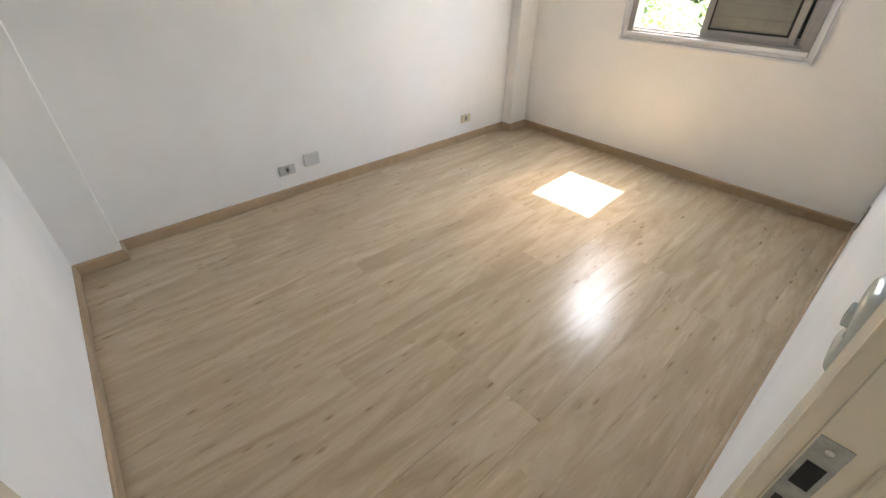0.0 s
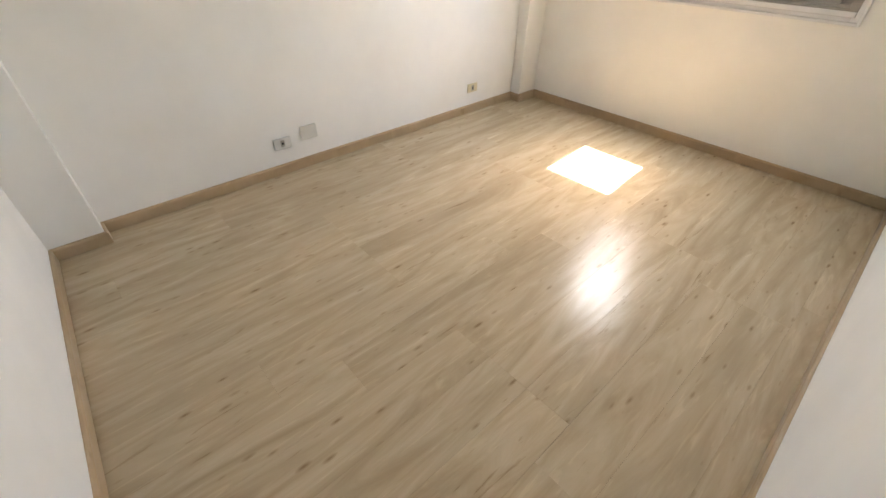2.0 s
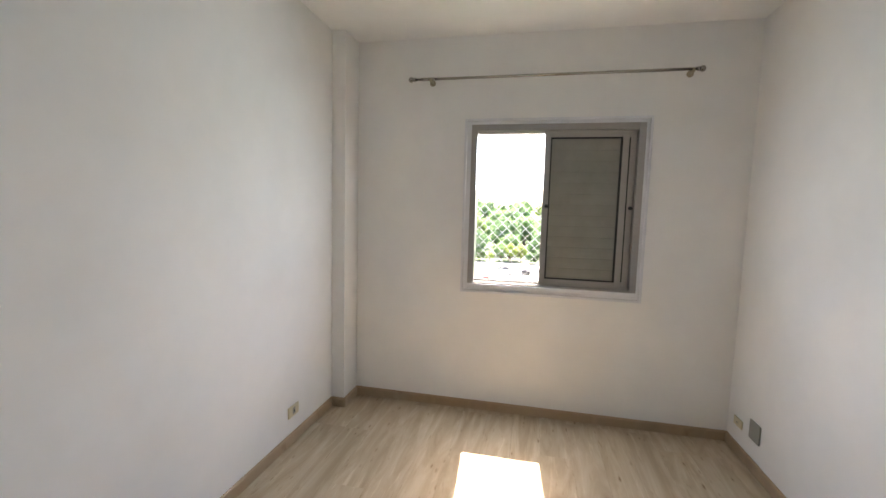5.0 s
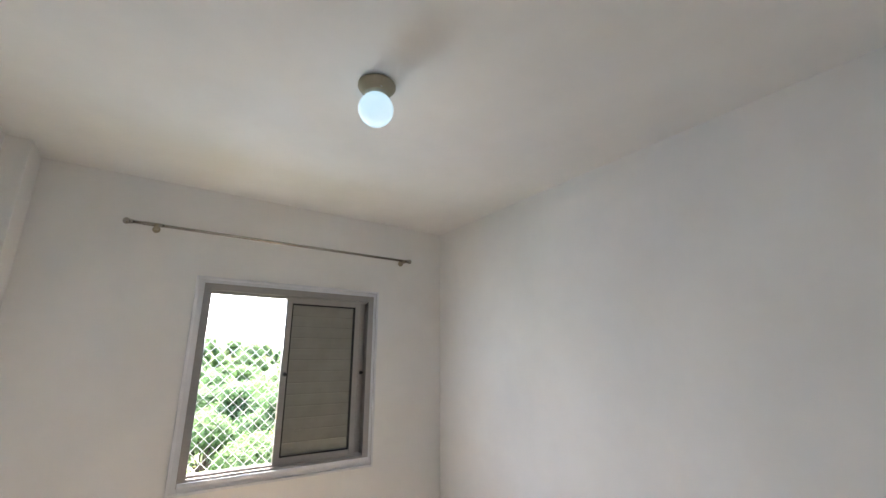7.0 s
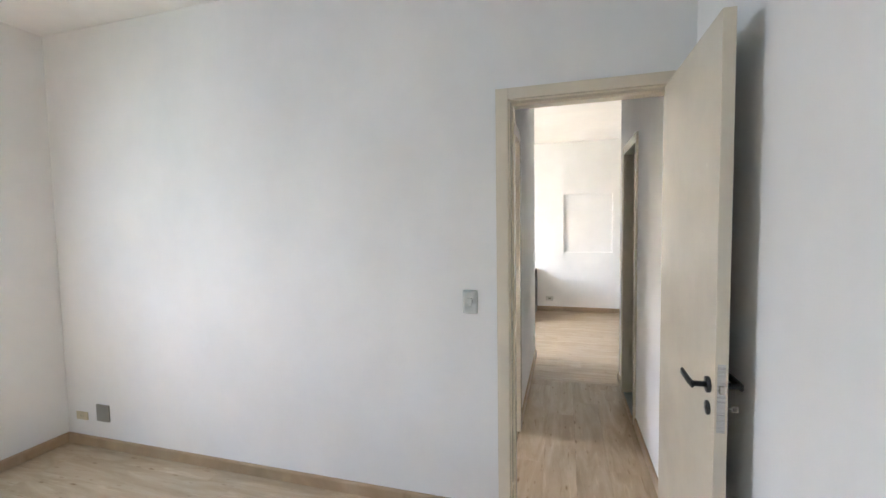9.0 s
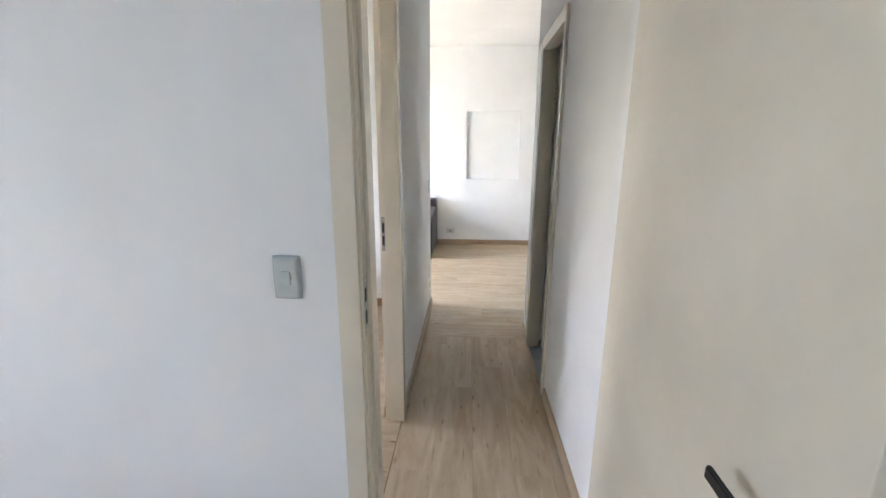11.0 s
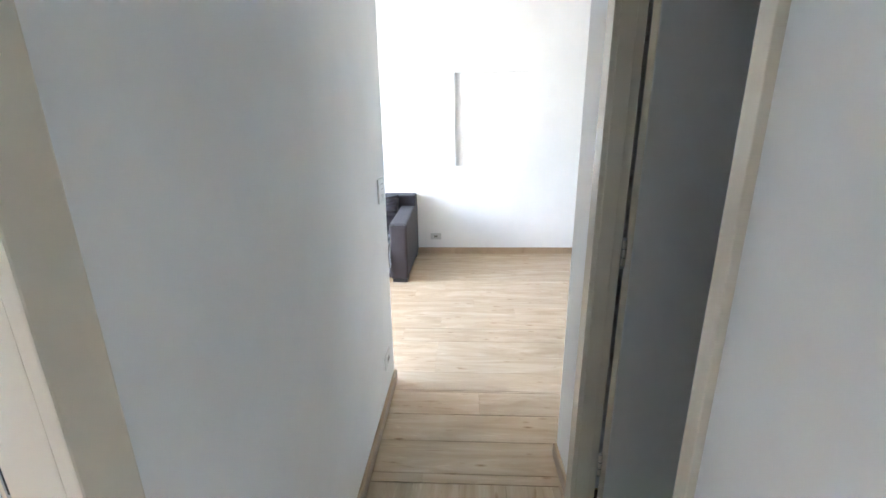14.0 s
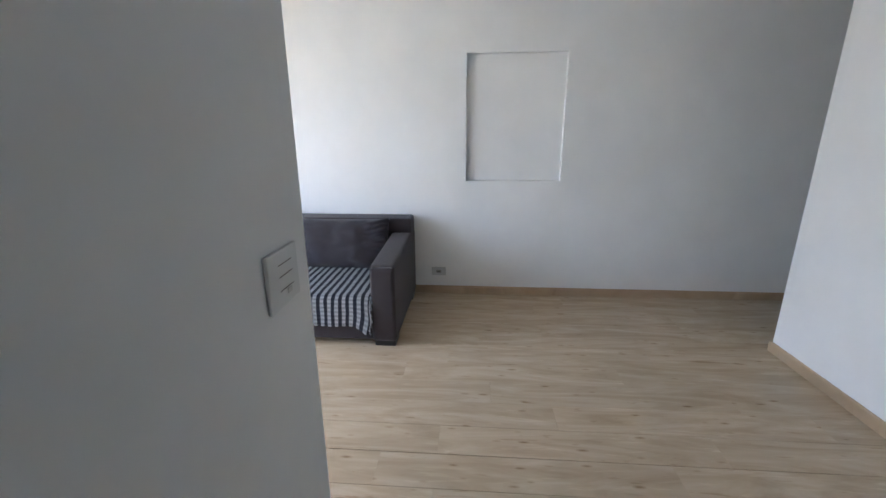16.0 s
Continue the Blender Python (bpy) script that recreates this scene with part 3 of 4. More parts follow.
def ring(x0, x1, z0, z1, w, y0, y1, bevel=0.002):
    return [("v", boxes((x0, x0 + w, y0, y1, z0, z1), bevel=bevel)), ("v", boxes((x1 - w, x1, y0, y1, z0, z1), bevel=bevel)),
            ("h", boxes((x0 + w, x1 - w, y0, y1, z0, z0 + w), bevel=bevel)), ("h", boxes((x0 + w, x1 - w, y0, y1, z1 - w, z1), bevel=bevel))]


for k_, b_ in ring(-hw - 0.046, hw + 0.034, -hh - 0.034, hh + 0.036, 0.050, -0.013, -0.001, 0.005):
    part("trim", b_, ALUWHITE, win)
for k_, b_ in ring(-hw - 0.052, hw + 0.040, -hh - 0.040, hh + 0.042, 0.018, -0.028, -0.0005, 0.004):
    part("trim_lip", b_, ALUWHITE, win)
for k_, b_ in ring(-hw, hw, -hh, hh, 0.045, -0.020, 0.085):
    part("window_frame", b_, ALU, win)
part("window_sill", boxes((-hw + 0.001, hw - 0.001, -0.030, -0.0205, -hh + 0.002, -hh + 0.030), bevel=0.004), ALUWHITE, win)
# rails of the tracks, top and bottom
for zz0, zz1 in ((-hh + 0.045, -hh + 0.058), (hh - 0.058, hh - 0.045)):
    for yy in (0.0, 0.032, 0.064):
        part("track", boxes((-hw + 0.045, hw - 0.045, yy, yy + 0.004, zz0, zz1)), ALU, win)


def sash(x0, x1, y0, y1, name, stile=0.042):
    s = part(name, boxes((x0, x0 + stile, y0, y1, -hh + 0.05, hh - 0.05), (x1 - stile, x1, y0, y1, -hh + 0.05, hh - 0.05), bevel=0.003), ALU, win)
    part("rail", boxes((x0 + stile, x1 - stile, y0, y1, -hh + 0.05, -hh + 0.092), bevel=0.003), ALU, s)
    part("rail", boxes((x0 + stile, x1 - stile, y0, y1, hh - 0.092, hh - 0.05), bevel=0.003), ALU, s)
    part("gasket_or_shade", boxes((x0 + stile, x0 + stile + 0.009, y0 + 0.002, y1, -hh + 0.092, hh - 0.092), (x1 - stile - 0.015, x1 - stile, y0 + 0.002, y1, -hh + 0.092, hh - 0.092),
                         (x0 + stile + 0.009, x1 - stile - 0.015, y0 + 0.002, y1, hh - 0.104, hh - 0.092), (x0 + stile + 0.009, x1 - stile - 0.015, y0 + 0.002, y1, -hh + 0.092, -hh + 0.102)), BLACK, s)
    n = 13
    z0, z1 = -hh + 0.102, hh - 0.104
    st = (z1 - z0) / n
    for i in range(n):
        bm = bmesh.new()
        a0 = z0 + i * st
        xs0, xs1 = x0 + stile + 0.009, x1 - stile - 0.015
        prof = [(y0 + 0.0115, a0), (y0 + 0.0095, a0 + 0.004), (y0 + 0.0085, a0 + st * 0.5), (y0 + 0.0095, a0 + st - 0.006), (y0 + 0.011, a0 + st), (y1 - 0.004, a0 + st), (y1 - 0.004, a0)]
        rr = [[bm.verts.new((x_, a, b)) for a, b in prof] for x_ in (xs0, xs1)]
        for j in range(len(prof)):
            bm.faces.new((rr[0][j], rr[0][(j + 1) % len(prof)], rr[1][(j + 1) % len(prof)], rr[1][j]))
        bm.faces.new(rr[0])
        bm.faces.new(rr[1][::-1])
        part("slat", bm, SHUTTER, s)
    return s


front = sash(-0.070, 0.500, 0.005, 0.030, "shutter_sash")
back = sash(-0.030, 0.556, 0.037, 0.062, "rear_sash")
for xx, yy, own in ((-0.052, 0.005, front), (0.528, 0.037, back)):
    bm = bmesh.new()
    cyl(bm, (xx + 0.012, yy, 0.02), (xx + 0.012, yy - 0.012, 0.02), 0.015, 0.011, n=12)
    box(bm, xx + 0.008, xx + 0.030, yy - 0.010, yy - 0.004, 0.014, 0.026)
    part("latch_knob", bm, BLACK, own, "small black latch knob")

# safety net outside the opening
bm = bmesh.new()
x0, x1, z0, z1, yn = -1.90, -0.62, 0.93, 2.22, OUT + 0.012
pitch = 0.072
for sgn in (1, -1):
    c = -3.0
    while c < 3.0:
        # line z = sgn * x * 1.0 + const, cut to the rectangle
        pts = []
        const = c + 1.575 - sgn * -1.26
        for xx in (x0, x1):
            zz = sgn * xx + const
            if z0 <= zz <= z1:
                pts.append((xx, zz))
        for zz in (z0, z1):
            xx = (zz - const) / sgn
            if x0 < xx < x1:
                pts.append((xx, zz))
        if len(pts) >= 2 and (Vector(pts[0]) - Vector(pts[1])).length > 0.02:
            (ax, az), (bx, bz) = pts[:2]
            cyl(bm, (ax, yn + sgn * 0.001, az), (bx, yn + sgn * 0.001, bz), 0.0012, n=5)
        c += pitch
for a, b in (((x0, z0), (x1, z0)), ((x1, z0), (x1, z1)), ((x1, z1), (x0, z1)), ((x0, z1), (x0, z0))):
    cyl(bm, (a[0], yn, a[1]), (b[0], yn, b[1]), 0.004, n=6)
tagged(new("safety_net", finish("safety_net", bm, NET)), "white nylon diamond safety net outside the window", "safety net", "", "stuff")

# curtain rod
rod = thing("curtain_rod", -1.34, 3.826, 2.505, "chrome curtain rod with ball finials on two brackets", "curtain rod")
bm = bmesh.new()
cyl(bm, (-0.96, 0, 0), (0.955, 0, 0), 0.0095, n=16)
part("tube", bm, CHROME, rod, "", True)
bm = bmesh.new()
cyl(bm, (-0.90, 0, 0), (-0.80, 0, 0), 0.012, n=16)
part("collar", bm, CHROME, rod, "", True)
for xx in (-0.983, 0.980):
    bm = bmesh.new()
    ball(bm, (xx, 0, 0), 0.020)
    cyl(bm, (xx * 0.982, 0, 0), (xx * 0.968, 0, 0), 0.014, n=14)
    part("finial", bm, CHROME, rod, "glossy ball finial", True)
for xx in (-0.83, 0.925):
    bm = bmesh.new()
    box(bm, xx - 0.010, xx + 0.010, -0.004, 0.057, -0.020, -0.010, bevel=0.002)
    cyl(bm, (xx, 0.052, -0.015), (xx, 0.0585, -0.015), 0.022, n=16)
    box(bm, xx - 0.008, xx + 0.008, -0.014, -0.010, -0.022, 0.006, bevel=0.001)
    box(bm, xx - 0.008, xx + 0.008, 0.010, 0.014, -0.022, 0.006, bevel=0.001)
    part("bracket", bm, BRONZE, rod)

# ceiling lamp
lamp = thing("ceiling_lamp", -1.467, 2.205, CEIL1, "lit opal glass globe lamp on an aged bronze base", "ceiling lamp")
bm = bmesh.new()
prof = [(0.0, -0.004), (0.079, -0.004), (0.080, -0.012), (0.078, -0.018), (0.066, -0.034), (0.056, -0.050), (0.052, -0.056), (0.0, -0.056)]
rings = []
for r_, z_ in prof:
    rings.append([bm.verts.new((r_ * math.cos(a), r_ * math.sin(a), z_)) for a in np.linspace(0, 2 * math.pi, 33)[:-1]] if r_ else [bm.verts.new((0, 0, z_))])
for A, B in zip(rings, rings[1:]):
    for i in range(32):
        if len(A) == 1:
            bm.faces.new((A[0], B[i], B[(i + 1) % 32]))
        elif len(B) == 1:
            bm.faces.new((A[i], A[(i + 1) % 32], B[0]))
        else:
            bm.faces.new((A[i], A[(i + 1) % 32], B[(i + 1) % 32], B[i]))
part("base", bm, BRONZE, lamp, "", True)
# black ring in place of the shadow between base and ceiling
bm = bmesh.new()
cyl(bm, (0, 0, -0.0005), (0, 0, -0.0045), 0.074, n=32)
part("gasket_or_shade", bm, BLACK, lamp, "dark ring standing for the shadow gap under the ceiling")
bm = bmesh.new()
ball(bm, (0, 0, -0.120), 0.073, n=32)
part("globe", bm, GLOBE, lamp, "glowing white glass globe", True)
for k_ in range(3):
    a_ = k_ * 2.1 + 0.4
    bm = bmesh.new()
    cyl(bm, (0.048 * math.cos(a_), 0.048 * math.sin(a_), -0.046), (0.060 * math.cos(a_), 0.060 * math.sin(a_), -0.046), 0.004, n=8)
    part("screw", bm, STEEL, lamp)


# ------------------------------------------------------------------ switches and sockets


def plate(name, x, y, z, turn, w, h, mat, label, detail="", category="socket"):
    """Wall plate in local x (across) and z (up); it faces local -y."""
    ob = thing(name, x, y, z, label, category, "", turn)
    if detail == "sculpted":
        # a plate that swells in its upper half and dips below the rocker
        bm = bmesh.new()
        nx_, nz_ = 14, 24
        g_ = []
        for j in range(nz_ + 1):
            v = 2 * j / nz_ - 1
            row = []
            for i in range(nx_ + 1):
                u = 2 * i / nx_ - 1
                edge = (1 - abs(u) ** 7) * (1 - abs(v) ** 9)
                dip = 0.0065 * math.exp(-((v + 0.22) / 0.34) ** 2) * (1 - 0.55 * u * u)
                deep = 0.003 + (0.011 + 0.0025 * v - dip) * edge ** 0.6
                row.append(bm.verts.new((u * w / 2 * (1 - 0.05 * v * v), -deep, v * h / 2 * (1 - 0.03 * u * u))))
            g_.append(row)
        for j in range(nz_):
            for i in range(nx_):
                bm.faces.new((g_[j][i], g_[j][i + 1], g_[j + 1][i + 1], g_[j + 1][i]))
        rim = [g_[0][i] for i in range(nx_ + 1)] + [g_[j][nx_] for j in range(1, nz_ + 1)] + [g_[nz_][i] for i in range(nx_ - 1, -1, -1)] + [g_[j][0] for j in range(nz_ - 1, 0, -1)]
        base = [bm.verts.new((p.co.x, -0.0005, p.co.z)) for p in rim]
        for k in range(len(rim)):
            bm.faces.new((rim[k], rim[(k + 1) % len(rim)], base[(k + 1) % len(rim)], base[k]))
        bm.faces.new(base)
        part("cover", bm, mat, ob, "", True)
        part("rocker", boxes((-0.013, 0.013, -0.019, -0.004, -0.004, 0.020), bevel=0.003), mat, ob)
        part("rocker_foot", boxes((-0.009, 0.009, -0.0105, -0.004, -0.020, -0.0045), bevel=0.002), mat, ob)
        return ob
    part("cover", boxes((-w / 2, w / 2, -0.010, -0.0005, -h / 2, h / 2), bevel=0.004), mat, ob)
    if detail == "round_socket":
        bm = bmesh.new()
        cyl(bm, (0, -0.0101, 0), (0, -0.0125, 0), 0.019, n=20)
        s = part("insert", bm, mat, ob)
        for dx in (-0.007, 0.007):
            bm = bmesh.new()
            cyl(bm, (dx, -0.0126, 0), (dx, -0.0132, 0), 0.003, n=8)
            part("pin_hole", bm, DARK, s)
    elif detail == "slot_socket":
        part("insert", boxes((-0.014, 0.014, -0.0125, -0.0101, -0.022, 0.022), bevel=0.001), GREYPLASTIC, ob)
        part("hole", boxes((-0.006, 0.006, -0.0132, -0.0126, -0.008, 0.008)), DARK, ob)
    elif detail == "wide_socket":
        part("insert", boxes((-0.022, 0.022, -0.0125, -0.0101, -0.013, 0.013), bevel=0.001), GREYPLASTIC, ob)
        for dx in (-0.010, 0.0, 0.010):
            part("pin_hole", boxes((dx - 0.0025, dx + 0.0025, -0.0132, -0.0126, -0.003, 0.003)), DARK, ob)
    elif detail == "modules":
        for zz in (0.030, 0.006, -0.022):
            part("gap", boxes((-0.024, 0.034, -0.0106, -0.0101, zz - 0.0007, zz + 0.0007)), BROWNGAP, ob)
        part("rocker", boxes((0.004, 0.022, -0.0125, -0.0101, -0.036, -0.025), bevel=0.001), PALEPLATE, ob)
    elif detail == "screw":
        bm = bmesh.new()
        cyl(bm, (0, -0.0101, 0), (0, -0.0118, 0), 0.004, n=10)
        part("screw", bm, STEEL, ob)
    return ob


plate("wall_socket", RX0, 1.336, 0.212, 90, 0.118, 0.075, PALEPLATE, "white plastic wall socket above the skirting", "slot_socket")
plate("blank_plate", RX0, 1.530, 0.240, 90, 0.118, 0.095, PALEPLATE, "blank white cover plate above the skirting", "", "cover plate")
plate("wall_socket", RX0, 3.107, 0.215, 90, 0.115, 0.072, YELLOWPLASTIC, "aged white wall socket near the pillar", "slot_socket")
plate("light_switch", RX1, 0.940, 1.116, -90, 0.078, 0.122, SWITCHPLASTIC, "glossy pale light switch beside the door frame", "sculpted", "light switch")
plate("blank_plate", RX1, 3.533, 0.247, -90, 0.118, 0.118, GREYPLASTIC, "grey metal cover plate near the room corner", "screw", "cover plate")
plate("wall_socket", RX1, 3.735, 0.208, -90, 0.105, 0.055, YELLOWPLASTIC, "small yellowed wall socket near the room corner", "round_socket")
plate("light_switch", 2.595, HY1, 1.137, 0, 0.128, 0.116, PLASTIC, "white wall plate with switch modules at the corridor end", "modules", "light switch")
plate("wall_socket", 2.535, HY1, 0.262, 0, 0.125, 0.075, PLASTIC, "white wall socket low at the corridor end", "wide_socket")
plate("wall_socket", FARX, 0.722, 0.206, -90, 0.125, 0.075, PALEPLATE, "white wall socket above skirting beside the sofa", "wide_socket")

# ------------------------------------------------------------------ sofa


def cushion(w, d, h, seed, puff=1.0, nx=64, nz=36):
    """A soft cushion: w across, h high, d thick, with pinched corners and creases."""
    rnd = random.Random(seed)
    bm = bmesh.new()
    sides = []
    ph = [rnd.uniform(0, 6) for _ in range(6)]
    for s in (-1, 1):
        grid = []
        for j in range(nz + 1):
            row = []
            for i in range(nx + 1):
                u, v = 2 * i / nx - 1, 2 * j / nz - 1
                t = ((1 - abs(u) ** 2.6) * (1 - abs(v) ** 2.6)) ** 0.42
                pull = max(0.0, abs(u) - 0.45) * max(0.0, v + 0.1)
                crease = 0.05 * pull * math.sin(34 * (v - 0.5 * abs(u))) + 0.020 * math.sin(9 * u + ph[0] + 2 * v) * (1 - v * v) * (abs(v) ** 0.5) + 0.014 * math.sin(13 * u + ph[1] + 3 * v + 4 * noise.noise((2 * u, v, seed))) * max(0, v - 0.25) + 0.045 * max(0, abs(u) - 0.5) * math.sin(15 * v + 6 * u + ph[2]) + 0.016 * noise.noise((4 * u, 4 * v, seed))
                pinch = 1 + 0.03 * (abs(u) ** 6) * (abs(v) ** 6) - 0.03 * (1 - abs(u) ** 2) * abs(v) ** 4
                row.append(bm.verts.new((u * w / 2 * pinch, s * (d / 2 * t * puff) + crease * (t > 0.02), v * h / 2 * pinch)))
            grid.append(row)
        sides.append(grid)
        for j in range(nz):
            for i in range(nx):
                bm.faces.new((grid[j][i], grid[j][i + 1], grid[j + 1][i + 1], grid[j + 1][i]))
    bmesh.ops.remove_doubles(bm, verts=bm.verts, dist=0.0015)
    return bm


SX0, SX1 = 4.332, 5.325
sofa = thing("sofa", (SX0 + SX1) / 2, 1.935, 0, "dark grey suede sofa with low block feet against the wall", "sofa", "", -90)
# local x runs along the sofa (local -x = world +y), local y towards its back (world +x)
L_, D_ = 2.02, SX1 - SX0
hd = D_ / 2
part("frame", boxes((-L_ / 2 + 0.16, L_ / 2 - 0.16, -hd + 0.02, hd - 0.02, 0.045, 0.20), bevel=0.012), SOFA, sofa)


def arm(x0, x1):
    bm = bmesh.new()
    prof = [(-hd, 0.038), (hd, 0.038), (hd, 0.60), (hd - 0.22, 0.61), (-hd + 0.03, 0.575), (-hd, 0.55)]
    rr = [[bm.verts.new((x, a, b)) for a, b in prof] for x in (x0, x1)]
    k = len(prof)
    for j in range(k):
        bm.faces.new((rr[0][j], rr[0][(j + 1) % k], rr[1][(j + 1) % k], rr[1][j]))
    bm.faces.new(rr[0])
    bm.faces.new(rr[1][::-1])
    bmesh.ops.recalc_face_normals(bm, faces=bm.faces)
    bmesh.ops.bevel(bm, geom=bm.edges[:], offset=0.026, segments=4, affect="EDGES", profile=0.55)
    return bm


part("armrest", arm(L_ / 2 - 0.165, L_ / 2), SOFA, sofa, "", True)
part("armrest", arm(-L_ / 2, -L_ / 2 + 0.165), SOFA, sofa, "", True)
part("backrest", boxes((-L_ / 2 + 0.004, L_ / 2 - 0.004, hd - 0.20, hd, 0.10, 0.725), bevel=0.022), SOFA, sofa)
for x0, x1 in ((-L_ / 2 + 0.168, -0.004), (0.004, L_ / 2 - 0.168)):
    bm = bmesh.new()
    box(bm, x0, x1, -hd + 0.012, hd - 0.21, 0.203, 0.352, bevel=0.035, segments=4)
    part("seat_cushion", bm, SOFA, sofa, "", True)
for xx, seed in ((-0.43, 3), (0.425, 8)):
    bm = cushion(0.82, 0.27, 0.41, seed)
    bmesh.ops.transform(bm, verts=bm.verts, matrix=Matrix.Translation((xx, hd - 0.30, 0.532)) @ Matrix.Rotation(radians(-12), 4, "X"))
    part("back_cushion", bm, PILLOW, sofa, "puffy charcoal back cushion", True)
for xx in (-L_ / 2 + 0.08, L_ / 2 - 0.08):
    for yy in (-hd + 0.09, hd - 0.09):
        part("foot", boxes((xx - 0.07, xx + 0.07, yy - 0.07, yy + 0.07, 0, 0.039), bevel=0.004), BLACK, sofa)

def resample(path, step):
    """The points of a broken line at even steps, with their length along it."""
    out, run = [(*path[0], 0.0)], 0.0
    for (a0, b0), (a1, b1) in zip(path, path[1:]):
        d = math.hypot(a1 - a0, b1 - b0)
        k = max(1, round(d / step))
        for i in range(1, k + 1):
            out.append((a0 + (a1 - a0) * i / k, b0 + (b1 - b0) * i / k, run + d * i / k))
        run += d
    return out


# checked throw over the seat, hanging down the front, bunched beside the arm
bm = bmesh.new()
uvl = bm.loops.layers.uv.new("UVMap")
cols = 110
path_ = resample([(0.24, 0.360), (-0.10, 0.360), (-0.30, 0.359), (-0.435, 0.357), (-0.462, 0.335), (-0.468, 0.29), (-0.470, 0.23), (-0.474, 0.165)], 0.022)
total = path_[-1][2]
grid = []
for i in range(cols + 1):
    u = i / cols
    x = -0.62 + u * (L_ / 2 - 0.172 + 0.62)
    gather = max(0, (u - 0.90) / 0.10)
    row = []
    for a, b, run in path_:
        fall = max(0.0, min(1.0, (run - 0.70) / (total - 0.70)))
        slack = noise.noise((x * 9, run * 5, 2.0)) + 0.5 * noise.noise((x * 21, run * 13, 5.0))
        wave = 0.010 * math.sin(19 * x + 1.3 * noise.noise((x * 3, run * 2, 0)) * 3) * fall
        y_ = a * (hd + 0.004) / 0.464 - abs(wave) - 0.006 * fall * abs(slack) - 0.022 * gather * fall
        z_ = b + (0.004 + 0.006 * max(0.0, slack)) * (1 - fall) + 0.010 * fall * math.sin(7 * x + 1) - 0.070 * gather * gather * fall
        row.append(bm.verts.new((x + 0.006 * slack - 0.012 * gather * fall * math.sin(run * 30), y_, z_)))
    grid.append(row)
for i in range(cols):
    for j in range(len(path_) - 1):
        f = bm.faces.new((grid[i][j], grid[i][j + 1], grid[i + 1][j + 1], grid[i + 1][j]))
        for lp, (ii, jj) in zip(f.loops, ((i, j), (i, j + 1), (i + 1, j + 1), (i + 1, j))):
            lp[uvl].uv = (path_[jj][2], (ii / cols) * 1.46)
side_edge = [v.co.copy() for v in grid[-1][-14::2]]
me = finish("sofa_throw", bm, THROW, True)
throw = new("sofa_throw", me)
throw.matrix_world = sofa.matrix_world.copy()
sol = throw.modifiers.new("thickness", "SOLIDIFY")
sol.thickness = 0.004
bm = bmesh.new()
rnd_f = random.Random(4)
for p, q in zip(side_edge, side_edge[1:]):
    for k in range(3):
        o = p.lerp(q, k / 3) + Vector((0, -0.003, 0))
        cyl(bm, o, o + Vector((rnd_f.uniform(0.004, 0.02), rnd_f.uniform(-0.012, -0.002), -rnd_f.uniform(0.025, 0.05))), 0.0022, 0.0015, n=5)
part("fringe", bm, NET, throw, "pale cotton fringe")
tagged(throw, "navy and white checked cotton throw on the sofa seat", "throw blanket")

# ------------------------------------------------------------------ bed
bed = thing("single_bed", 2.128, 2.60, 0, "low single bed with orange varnished wooden end board", "bed")
part("footboard", boxes((-0.515, 0.505, -1.010, -0.985, 0.004, 0.402), bevel=0.004), VARNISH, bed)
part("headboard", boxes((-0.500, 0.494, 0.955, 0.980, 0.004, 0.36), bevel=0.004), VARNISH, bed)
for x0, x1 in ((-0.500, -0.476), (0.470, 0.494)):
    part("side_rail", boxes((x0, x1, -0.984, 0.954, 0.10, 0.30), bevel=0.003), VARNISH, bed)
bm = boxes((-0.475, 0.469, -0.975, 0.945, 0.14, 0.385))
bmesh.ops.bevel(bm, geom=bm.edges[:], offset=0.04, segments=4, affect="EDGES")
part("mattress", bm, MATTRESS, bed, "", True)

bm = bmesh.new()
uvl = bm.loops.layers.uv.new("UVMap")
# across the bed from the wall side, over the edge and down towards the floor
path_ = resample([(0.495, 0.33), (0.490, 0.38), (0.465, 0.418), (0.40, 0.428), (0.05, 0.434), (-0.33, 0.432), (-0.44, 0.424), (-0.495, 0.402), (-0.522, 0.365),
                  (-0.532, 0.31), (-0.543, 0.19), (-0.552, 0.085), (-0.555, 0.045)], 0.024)
total = path_[-1][2]
edge_at = total - 0.36
rows_ = 150
grid = []
for i in range(rows_ + 1):
    v = i / rows_
    y = -0.984 + v * 1.93
    near = max(0.0, 1 - v * 1.93 / 0.26)
    row = []
    for a, b, run in path_:
        fall = max(0.0, min(1.0, (run - edge_at) / 0.36))
        slack = noise.noise((run * 6, y * 5, 3.0)) + 0.6 * noise.noise((run * 15, y * 11, 7.0))
        fold = 0.018 * math.sin(14 * (y + 0.3 * run) + 0.4) + 0.012 * math.sin(31 * y + 9 * run + 2 * slack)
        # creases that run from the corner of the mattress down and back along the side
        crease = 0.016 * near * math.sin(46 * (y + 0.984) - 22 * (run - edge_at)) * min(1.0, fall * 4)
        x_ = a - fall * (fold + 0.018) - crease - 0.006 * fall * slack
        pull = near * max(0.0, 1 - abs(run - edge_at) / 0.30)
        z_ = b + 0.005 * slack * (1 - fall) - 0.016 * (fall < 0.5) - 0.012 * near * (1 - fall) + 0.010 * pull * math.sin(30 * (y + 0.984) + 16 * run)
        z_ += fall * (0.010 * math.sin(8 * y + 1.0) + 0.03 * near * fall)
        y_ = y - near * fall * 0.012 + 0.010 * fall * math.sin(11 * y)
        row.append(bm.verts.new((x_, max(y_, -0.984), z_)))
    grid.append(row)
